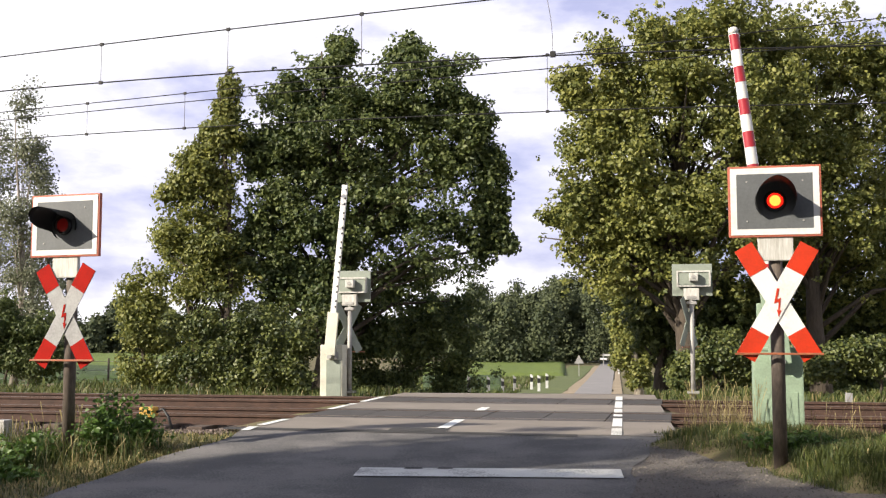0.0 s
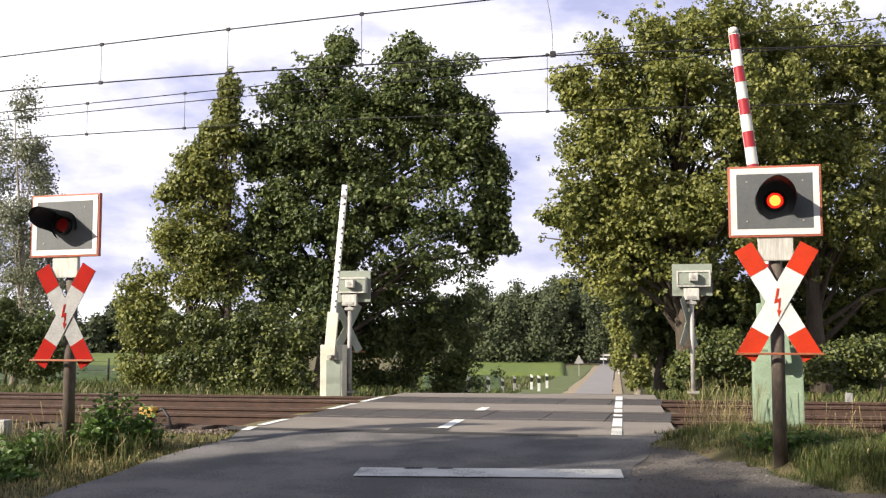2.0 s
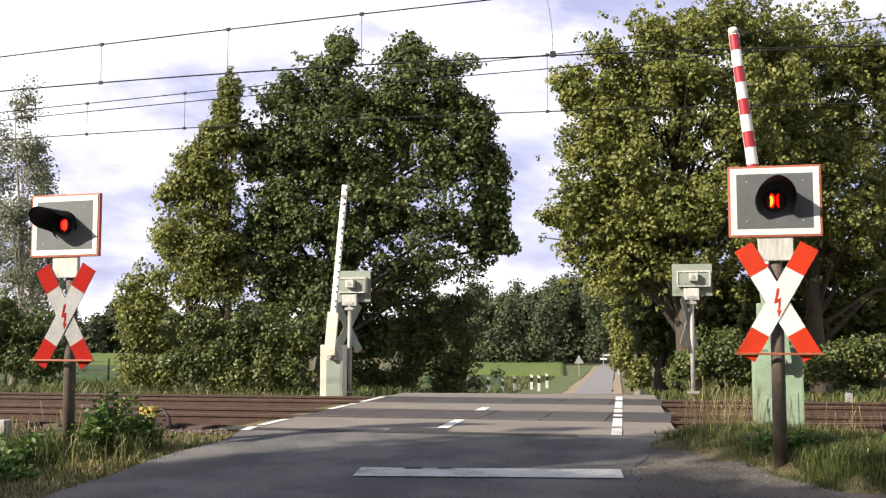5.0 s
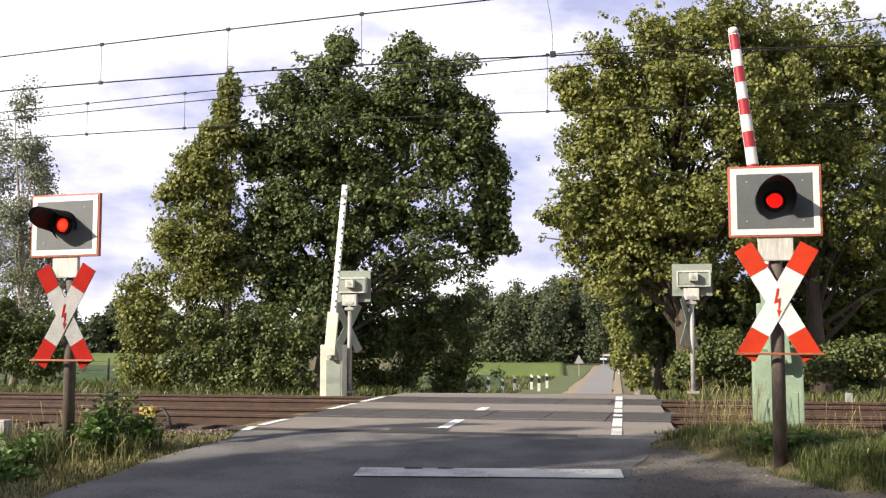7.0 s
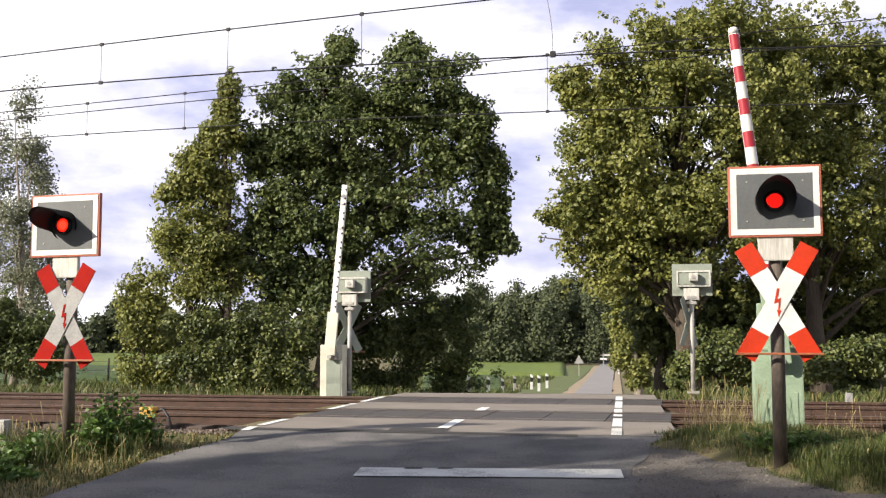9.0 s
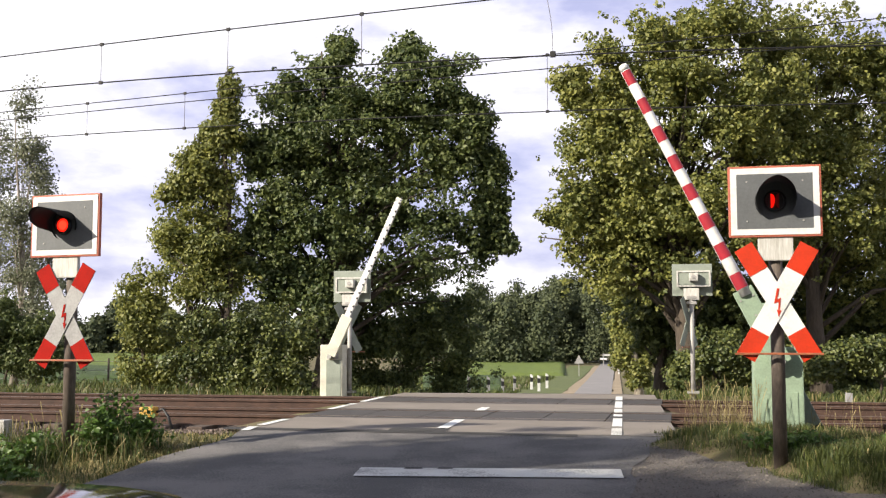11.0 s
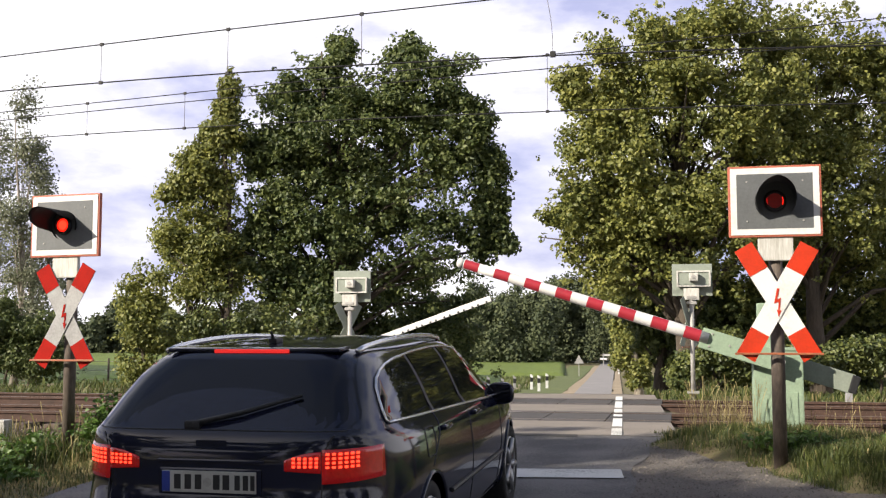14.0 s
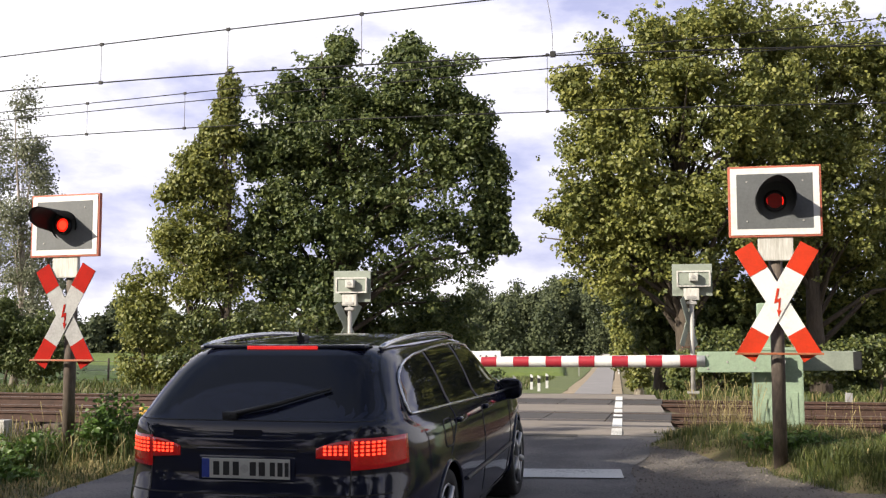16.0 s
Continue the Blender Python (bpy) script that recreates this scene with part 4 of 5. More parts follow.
    # trees behind the viewer that shade the near road
    for k, (w, h) in enumerate(((-9.2, 12.3), (-6.3, 12.1), (-4.0, 13.0), (1.5, 12.8), (7.5, 12.6))):
        u = -13.2
        w = w - 0.3
        X, Y = u * 0.864 + w * 0.503, u * 0.503 - w * 0.864
        tree("unseen_tree", X, Y, [(0, 0, h * 0.70, 3.0, 3.0, h * 0.28, 110), (0.5, -0.3, h * 0.40, 3.0, 3.0, h * 0.25, 100), (0, 0, h * 0.15, 2.4, 2.4, h * 0.14, 46)],
             "leafy roadside tree shading the road", 41 + k, "leaf_maple", per=150, size=0.28, r0=0.35, r1=0.95, trunk=0.22, limbs=16, group="roadside trees")


def far_wood(name, label, seed, spans, size, per):
    """Distant woods as one mass of crowns: spans of (u0, u1, d, top slope, low slope, crowns)."""
    rng = np.random.default_rng(seed)
    lobes = []
    for u0, u1, d, hi, lo, n in spans:
        for k in range(n):
            u = u0 + (u1 - u0) * (k + rng.uniform(0.2, 0.8)) / n
            dd = d + rng.uniform(-12, 16)
            hh = (hi + rng.uniform(-20, 6)) / 1000 * dd
            z0 = float(ground_z(u / 1000 * dd, dd))
            w = (u1 - u0) / n / 1000 * dd * rng.uniform(1.2, 2.3)
            zz = 1.12 + hh
            for j in range(3):
                f = (0.86, 0.58, 0.26)[j]
                lobes.append((u / 1000 * dd + rng.uniform(-1.2, 1.2), dd + rng.uniform(-2, 2), z0 + (zz - z0) * (f + rng.uniform(-0.06, 0.06)), w * (0.55, 0.95, 1.0)[j], w * 0.8, (zz - z0) * 0.20, 26))
    pts, nrm, sz, _ = foliage(lobes, per, size, rng, 0.8, 1.9)
    w = leaf_mesh(name, pts, nrm, sz, M["leaf_far"], rng)
    tagged(w, label, "woods", kind="stuff")


def make_far():
    far_wood("far_woods", "mixed woodland edge behind the fields", 51, [(20, 130, 185, 50, -18, 20), (10, 110, 170, 34, -18, 16), (104, 190, 182, 58, -18, 14), (-30, 60, 200, 40, -18, 12)], 0.55, 68)
    far_wood("far_woods", "hazy dark tree line beyond the meadow", 52, [(-460, -260, 230, 30, -10, 22), (-300, -20, 240, 30, -10, 22), (180, 480, 210, 40, -10, 26)], 1.1, 34)
    for name, label, u0, u1, d0, d1, h, m in (
            ("crop_field", "bright green field of low crops", -20, 114, 100, 172, 0.36, "crop"),
            ("crop_field", "pale green mown field before the tree line", -470, -235, 92, 215, 0.22, "crop"),
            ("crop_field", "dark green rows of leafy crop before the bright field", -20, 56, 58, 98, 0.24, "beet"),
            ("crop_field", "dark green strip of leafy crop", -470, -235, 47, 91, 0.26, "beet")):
        rng = np.random.default_rng(int(d0))
        xs, ys = np.linspace(u0, u1, 40), np.linspace(d0, d1, 40)
        vs, fs = [], []
        for i, d in enumerate(ys):
            for j, u in enumerate(xs):
                x = u / 1000 * d
                edge = 0 if i in (0, 39) or j in (0, 39) else 1
                vs.append((x, d, float(ground_z(x, d)) + (h + rng.uniform(-0.09, 0.09) if edge else -0.1)))
        for i in range(39):
            for j in range(39):
                a = i * 40 + j
                fs.append((a, a + 1, a + 41, a + 40))
        f = mesh_of(name, vs, fs, M[m], smooth=True)
        tagged(f, label, "field", kind="structure")


def blades(name, label, n, where, h0, h1, material, seed, width=0.009, bend=0.85, heads=False):
    """Grass as thin bent blades; where(rng, n) gives x, y."""
    rng = np.random.default_rng(seed)
    x, y = where(rng, n)
    n = len(x)
    z = ground_z(x, y) - 0.02
    h = rng.uniform(h0, h1, n)
    a = rng.uniform(0, math.tau, n)
    lean = rng.uniform(0.05, bend, n) * h
    dx, dy = np.cos(a), np.sin(a)
    wx, wy = -dy * width * rng.uniform(0.7, 1.4, n), dx * width * rng.uniform(0.7, 1.4, n)
    P = np.stack([x, y, z], 1)
    W = np.stack([wx, wy, 0 * x], 1)
    mid = P + np.stack([dx * lean * 0.35, dy * lean * 0.35, h * 0.6], 1)
    tip = P + np.stack([dx * lean, dy * lean, h * 0.98], 1)
    tipw = W * (1.9 if heads else 0.25)
    V = np.stack([P - W, P + W, mid + W * 0.8, mid - W * 0.8, tip + tipw, tip - tipw], 1).reshape(-1, 3)
    me = bpy.data.meshes.new(name)
    me.vertices.add(6 * n)
    me.vertices.foreach_set("co", V.astype(np.float32).ravel())
    me.loops.add(8 * n)
    k = np.arange(n)[:, None] * 6
    me.loops.foreach_set("vertex_index", (k + np.array([[0, 1, 2, 3, 3, 2, 4, 5]])).ravel().astype(np.int32))
    me.polygons.add(2 * n)
    me.polygons.foreach_set("loop_start", np.arange(0, 8 * n, 4, dtype=np.int32))
    me.polygons.foreach_set("loop_total", np.full(2 * n, 4, dtype=np.int32))
    me.update(calc_edges=True)
    me.materials.append(M[material])
    return tagged(new(name, me), label, "grass", kind="stuff")


def area(x0, x1, y0, y1, keep=None):
    def pick(rng, n):
        x, y = rng.uniform(x0, x1, n), rng.uniform(y0, y1, n)
        if keep is not None:
            k = keep(x, y, rng)
            return x[k], y[k]
        return x, y
    return pick


def make_grass():
    def left_side(x, y, rng):
        edge = -2.46 - 0.30 * (1 - step(10.5, 13.4, y))
        p = SA * x + CA * y
        return (across(x, y) < edge + 0.12 * rng.uniform(size=x.shape) ** 3) & (p < np.where(x > -4.6, 12.95, 13.6)) & (rng.uniform(size=x.shape) < 0.35 + 0.65 * (np.sin(x * 2.1 + y * 1.3) > -0.4))
    def right_side(x, y, rng):
        p = SA * x + CA * y
        front = verge_front(x) + 0.12 * np.sin(x * 5)
        return (across(x, y) > 2.72 + 0.12 * np.sin(y * 4)) & (y > front) & (p < 13.7)
    blades("verge_grass", "uneven green verge grass", 24000, area(-8, -2.0, 8.0, 14, left_side), 0.03, 0.12, "grass", 61, 0.006)
    blades("verge_grass", "dry yellowed verge grass", 60000, area(-8, -2.0, 8.0, 14, left_side), 0.02, 0.09, "grass_dry", 62, 0.006)
    blades("verge_grass", "fine green verge grass", 80000, area(2.2, 8.5, 8.0, 13.8, right_side), 0.02, 0.12, "grass", 63, 0.004)
    blades("dry_grass", "tall dry seeding grass stalks beside the barrier", 260, area(2.95, 3.75, 12.5, 13.5), 0.15, 0.68, "grass_dry", 64, 0.0018, 0.5, True)
    blades("dry_grass", "tall dry seeding grass stalks beside the track", 450, area(4.4, 7.5, 11.5, 13.4, lambda x, y, rng: np.sin(x * 3.1 + 1.0) + np.sin(y * 4.0 + x) > -0.2), 0.12, 0.55, "grass_dry", 65, 0.0018, 0.5, True)
    blades("dry_grass", "thin dry grass stalks by the ballast", 70, area(-6.0, -3.4, 12.4, 13.4), 0.2, 0.55, "grass_dry", 66, 0.005, 0.4, True)
    blades("verge_grass", "dry yellowed grass mixed into the verge", 5000, area(2.2, 8.5, 8.0, 13.8, right_side), 0.03, 0.16, "grass_dry", 71, 0.005)
    blades("verge_grass", "taller grass round the foot of the signal post", 7000, area(2.95, 4.6, 9.7, 10.75, lambda x, y, rng: y > verge_front(x) - 0.35), 0.04, 0.16, "grass", 72, 0.004)
    blades("verge_grass", "taller green grass among the verge weeds", 3200, area(-7.2, -3.3, 11.4, 12.9, lambda x, y, rng: np.sin(x * 2.3) + np.sin(y * 5.1 + x) > -0.5), 0.10, 0.38, "grass", 73, 0.0045, 0.7)
    blades("dry_grass", "pale dry grass among the verge weeds", 420, area(-7.2, -3.2, 11.4, 13.0), 0.10, 0.42, "grass_dry", 74, 0.003, 0.6, True)
    # beyond the rails
    def beyond(x, y, rng):
        return (np.abs(across(x, y)) > 2.9) & (SA * x + CA * y > 23.4)
    blades("rough_grass", "rough grass beyond the railway", 20000, area(-14, 14, 23, 31, beyond), 0.06, 0.26, "grass", 67, 0.016)
    blades("rough_grass", "dry rough grass beyond the railway", 1400, area(-14, 14, 23, 29, beyond), 0.08, 0.26, "grass_dry", 68, 0.014)
    blades("meadow_grass", "long meadow grass beside the lane", 30000, area(-12, 30, 32, 95, lambda x, y, rng: np.abs(across(x, y)) > 3.4), 0.15, 0.4, "grass", 69, 0.04)
    # broad-leaved weeds
    rng = np.random.default_rng(70)
    for (x, y, r, h, label) in ((-3.75, 12.35, 0.42, 0.55, "lush green weeds beside the signal post"), (-4.9, 11.9, 0.55, 0.32, "low green weeds on the verge"), (-5.6, 11.2, 0.5, 0.3, "low green weeds on the verge"), (3.7, 11.2, 0.5, 0.15, "green weeds round the signal post"), (5.0, 10.6, 0.6, 0.16, "green weeds on the verge"), (-4.6, 10.9, 0.45, 0.22, "low green weeds on the verge"), (-3.55, 12.75, 0.3, 0.3, "green weeds beside the ballast")):
        z = float(ground_z(x, y))
        t = thing("weed_clump", pose(x, y, z), label, "weeds", "verge weeds")
        n = int(2000 * r * h / 0.2)
        tufts = np.stack([rng.normal(0, r * 0.5, 16), rng.normal(0, r * 0.5, 16), rng.uniform(0.35, 1.25, 16) * h], 1)
        own = rng.integers(0, 16, n)
        f = rng.uniform(0.05, 1, n) ** 0.7
        P = tufts[own] * np.stack([0.55 + 0.45 * f, 0.55 + 0.45 * f, f], 1) + rng.normal(0, 1, (n, 3)) * np.array([0.075, 0.075, 0.03])
        P[:, 2] = np.abs(P[:, 2])
        N = rng.normal(size=(n, 3)) * 0.6 + np.array([-0.2, -0.2, 0.8])
        leaf_mesh("leaves", P, N, rng.uniform(0.035, 0.085, n), M["weed"], rng, t)
        bm = B()
        for k in range(14):
            b = rng.uniform(0, math.tau)
            rr = r * rng.uniform(0.1, 0.7)
            pipe(bm, [(rr * 0.5 * math.cos(b), rr * 0.5 * math.sin(b), -0.05), (rr * math.cos(b), rr * math.sin(b), h * 0.75)], [0.006, 0.003], 5)
        part("stems", bm, M["weed"], t)


def loose_gravel():
    """Pebbles on the branching path and along the road's edges."""
    rng = np.random.default_rng(91)
    n = 5200
    x, y = rng.uniform(1.2, 4.6, n), rng.uniform(8.8, 13.0, n)
    a = across(x, y)
    keep = (a > 2.2 + 0.25 * rng.uniform(size=n)) & (y < verge_front(x) + 0.5)
    x, y = x[keep], y[keep]
    n = len(x)
    z = road_z(x, y) - 0.004
    r = rng.uniform(0.006, 0.020, n)
    turn = rng.uniform(0, math.tau, n)
    base = np.array([(1, 0, -.3), (-.5, .87, -.3), (-.5, -.87, -.3), (0.1, 0.1, .7)])
    c, s = np.cos(turn)[:, None], np.sin(turn)[:, None]
    bx = (base[:, 0] * c - base[:, 1] * s) * r[:, None] + x[:, None]
    bz = base[:, 2] * r[:, None] * 0.8 + z[:, None]
    by = (base[:, 0] * s + base[:, 1] * c) * r[:, None] + y[:, None]
    V = np.stack([bx, by, bz], -1).reshape(-1, 3)
    k = np.arange(n)[:, None, None] * 4
    F = (k + np.array([[0, 1, 3], [1, 2, 3], [2, 0, 3]])[None]).reshape(-1, 3)
    tagged(mesh_of("loose_gravel", V.tolist(), F.tolist(), M["pebble"]), "loose grey-brown pebbles at the road's edge", "gravel", kind="stuff")


make_far()
loose_gravel()
make_trees()
make_grass()


# ---- small things ----
def marker_post(x, y, h, white):
    t = thing("marker_post", pose(x, y, float(ground_z(x, y)) - 0.05, 0, 0, 8), "white marker post with a dark band beside the lane" if white else "marker post with a dark band, coloured grey for the shade", "marker post", "marker posts")
    outline = [(-0.075, 0), (0.075, 0), (0.075, h - 0.08), (-0.075, h)]
    part("body", plate(B(), outline, 0.09), M["white"] if white else M["board_grey"], t)
    part("band", plate(B(), [(-0.078, h * 0.56), (0.078, h * 0.56), (0.078, h * 0.80), (-0.078, h * 0.84)], 0.096, pose(0, -0.003, 0)), M["black"], t, "black band")


def make_small():
    for x, y in ((5.42, 66), (5.60, 63), (6.55, 68)):
        marker_post(x, y, 1.05, True)
    # these posts have the shade they stand in coloured into their white
    for x, y, h in ((1.14, 47, 1.05), (2.36, 56, 1.0), (3.32, 60, 1.0), (4.18, 63, 1.0)):
        marker_post(x, y, h, False)
    # warning sign seen from behind and finger post far down the lane
    x, y = 12.6, 100
    t = thing("warning_sign", pose(x, y, float(ground_z(x, y))), "grey back of a triangular warning sign", "road sign")
    part("post", rod(B(), (0, 0.03, -0.3), (0, 0.03, 1.9), 0.035), M["galv"], t)
    part("board", plate(B(), [(-0.45, 1.25), (0.45, 1.25), (0.0, 2.05)], 0.02), M["galv"], t, "grey triangular board")
    x, y = 22.6, 152
    t = thing("direction_sign", pose(x, y, float(ground_z(x, y))), "white finger signs on a post at a junction", "road sign")
    part("post", rod(B(), (0, 0.04, -0.3), (0, 0.04, 1.75), 0.06), M["galv"], t)
    part("finger", plate(B(), [(-0.55, 1.0), (-0.4, 0.86), (0.5, 0.86), (0.5, 1.14), (-0.4, 1.14)], 0.03), M["white"], t, "white finger board")
    part("finger", plate(B(), [(-0.1, 1.40), (0.9, 1.40), (1.05, 1.54), (0.9, 1.68), (-0.1, 1.68)], 0.03, pose(0, 0.06, 0)), M["white_dirty"], t)
    x, y = 17.6, 108
    marker_post(x, y, 1.0, True)
    # trackside gear
    p = rail(-7.95, 15.15, -0.23)
    t = thing("track_magnet", pose(p.x, p.y, p.z, 0, 0, -ALPHA), "yellow trackside magnet box beside the rail", "track equipment")
    part("box", box(B(), 0.22, 0.2, 0.15, pose(0, 0, 0.285), 0.02), M["yellow"], t, "yellow box")
    part("bracket", box(B(), 0.12, 0.12, 0.24, pose(0.0, 0.02, 0.09), 0.01), M["rust"], t)
    part("cable", pipe(B(), [(0.13, 0, 0.28), (0.22, 0.02, 0.33), (0.32, 0.0, 0.22), (0.42, -0.05, 0.02)], 0.022, 8), M["black"], t, smooth=True)
    for s, p_, w in ((3.2, 22.6, 0.13), (5.1, 22.4, 0.22)):
        q = rail(s, p_, -0.30)
        t = thing("cable_marker", pose(q.x, q.y, q.z, 0, 0, -ALPHA), "small whitish concrete marker block beside the track", "marker", "track markers")
        part("block", box(B(), w, 0.15, 0.42, pose(0, 0, 0.2), 0.02), M["board_grey"], t)
    t = thing("cable_box", pose(-5.32, 13.1, float(ground_z(-5.32, 13.1)), 0, 0, -20), "small grey cable box in the grass", "cable box")
    part("box", box(B(), 0.17, 0.14, 0.32, pose(0, 0, 0.16), 0.02), M["galv"], t)
    part("lid", box(B(), 0.19, 0.16, 0.03, pose(0, 0, 0.33), 0.01), M["galv"], t)
    # wire fence along the meadow
    f = thing("wire_fence", Matrix.Identity(4), "thin wire fence with weathered posts along the meadow", "fence")
    last = None
    for k in range(9):
        x, y = -16.5 + k * 1.3, 36.0 + k * 0.12
        z = float(ground_z(x, y))
        part("fence_post", rod(B(), (x, y, z - 0.2), (x, y, z + 1.05), 0.04, 0.035, 8), M["post"], f)
        if last:
            for h in (0.35, 0.65, 0.95):
                part("fence_wire", pipe(B(), [(last[0], last[1], last[2] + h), (x, y, z + h)], 0.008, 4), M["galv"], f)
        last = (x, y, z)


make_small()


# ---- the car ----
M["paint"] = mat("paint", (0.013, 0.015, 0.032), (0.011, 0.013, 0.028), 0.07, metal=0.0, scale=4, fine=300, bump=0.0, coat=0.0)
M["car_glass"] = mat("car_glass", (0.007, 0.008, 0.015), (0.006, 0.007, 0.012), 0.03, scale=3, fine=20, bump=0.0, coat=0.0)
M["car_glass"].node_tree.nodes["Principled BSDF"].inputs["Specular IOR Level"].default_value = 0.36
M["chrome"] = mat("chrome", (0.75, 0.75, 0.76), (0.65, 0.65, 0.66), 0.22, metal=0.9, bump=0.0)
M["tail_glass"] = mat("tail_glass", (0.34, 0.006, 0.006), (0.18, 0.004, 0.004), 0.15, scale=20, fine=90, bump=0.1, coat=0.8, emit=0.2)
M["tail_led"] = mat("tail_led", (1.0, 0.05, 0.02), (1.0, 0.03, 0.012), 0.3, emit=1.9, bump=0.0)
M["brake_led"] = mat("brake_led", (1.0, 0.035, 0.03), (0.8, 0.02, 0.02), 0.3, emit=0.4, bump=0.0)
M["tyre"] = mat("tyre", (0.022, 0.022, 0.022), (0.014, 0.014, 0.014), 0.85, scale=10, fine=80, bump=0.3)
M["alloy"] = mat("alloy", (0.42, 0.42, 0.43), (0.32, 0.32, 0.33), 0.35, metal=0.85, bump=0.0)
M["plate_white"] = mat("plate_white", (0.50, 0.50, 0.47), (0.42, 0.42, 0.40), 0.5, bump=0.0)
M["plate_blue"] = mat("plate_blue", (0.02, 0.05, 0.32), (0.02, 0.04, 0.25), 0.5, bump=0.0)
CAR_Z = [0.20, 0.30, 0.45, 0.58, 0.66, 0.76, 0.90, 0.98, 1.04, 1.08, 1.20, 1.31, 1.38, 1.425, 1.457, 1.480, 1.490]
CAR_W = [0.84, 0.895, 0.918, 0.926, 0.928, 0.922, 0.908, 0.885, 0.835, 0.812, 0.765, 0.712, 0.668, 0.622, 0.535, 0.345, 0.020]
CAR_R = [-0.95, -1.07, -1.12, -1.125, -1.09, -1.065, -1.07, -1.06, -1.03, -0.98, -0.85, -0.72, -0.63, -0.57, -0.46, -0.15, 0.60]
CAR_F = [3.60, 3.75, 3.82, 3.80, 3.80, 3.80, 3.70, 3.34, 2.72, 2.48, 2.26, 2.06, 1.90, 1.74, 1.50, 1.10, 0.70]
CAR_E = [4.6, 5.0, 5.2, 5.2, 5.2, 5.2, 5.2, 5.8, 7.5, 7.5, 7.5, 7.5, 7.0, 6.0, 5.0, 4.0, 3.0]
CAR_MID = 0.72


def car_at(z):
    return tuple(float(np.interp(z, CAR_Z, v)) for v in (CAR_W, CAR_R, CAR_F, CAR_E))


def side_x(y, z):
    w, r, f, e = car_at(z)
    a, n = (CAR_MID - r, e) if y < CAR_MID else (f - CAR_MID, 5.0 if z < 1.04 else e)
    return w * max(0.0, 1 - min(1.0, abs(y - CAR_MID) / a) ** n) ** (1 / n)


def rear_y(x, z):
    w, r, f, e = car_at(z)
    return CAR_MID - (CAR_MID - r) * max(0.0, 1 - min(1.0, abs(x) / w) ** e) ** (1 / e)


def ring_at(z, n):
    """Half of the car's plan at a height, from the rear's middle round the right side to the front's."""
    w, r, f, e = car_at(z)
    th = np.linspace(-math.pi / 2, math.pi / 2, 1200)
    ex = np.where(th < 0, 2 / e, 2 / (5.0 if z < 1.04 else e))
    x = w * np.abs(np.cos(th)) ** ex
    y = CAR_MID + np.where(th < 0, CAR_MID - r, f - CAR_MID) * np.sign(th) * np.abs(np.sin(th)) ** ex
    d = np.concatenate([[0], np.cumsum(np.hypot(np.diff(x), np.diff(y)))])
    s = np.linspace(0, d[-1], n) if isinstance(n, int) else np.asarray(n)
    return np.interp(s, d, x), np.interp(s, d, y)


WHEELS, WHEEL_AT = [], {}


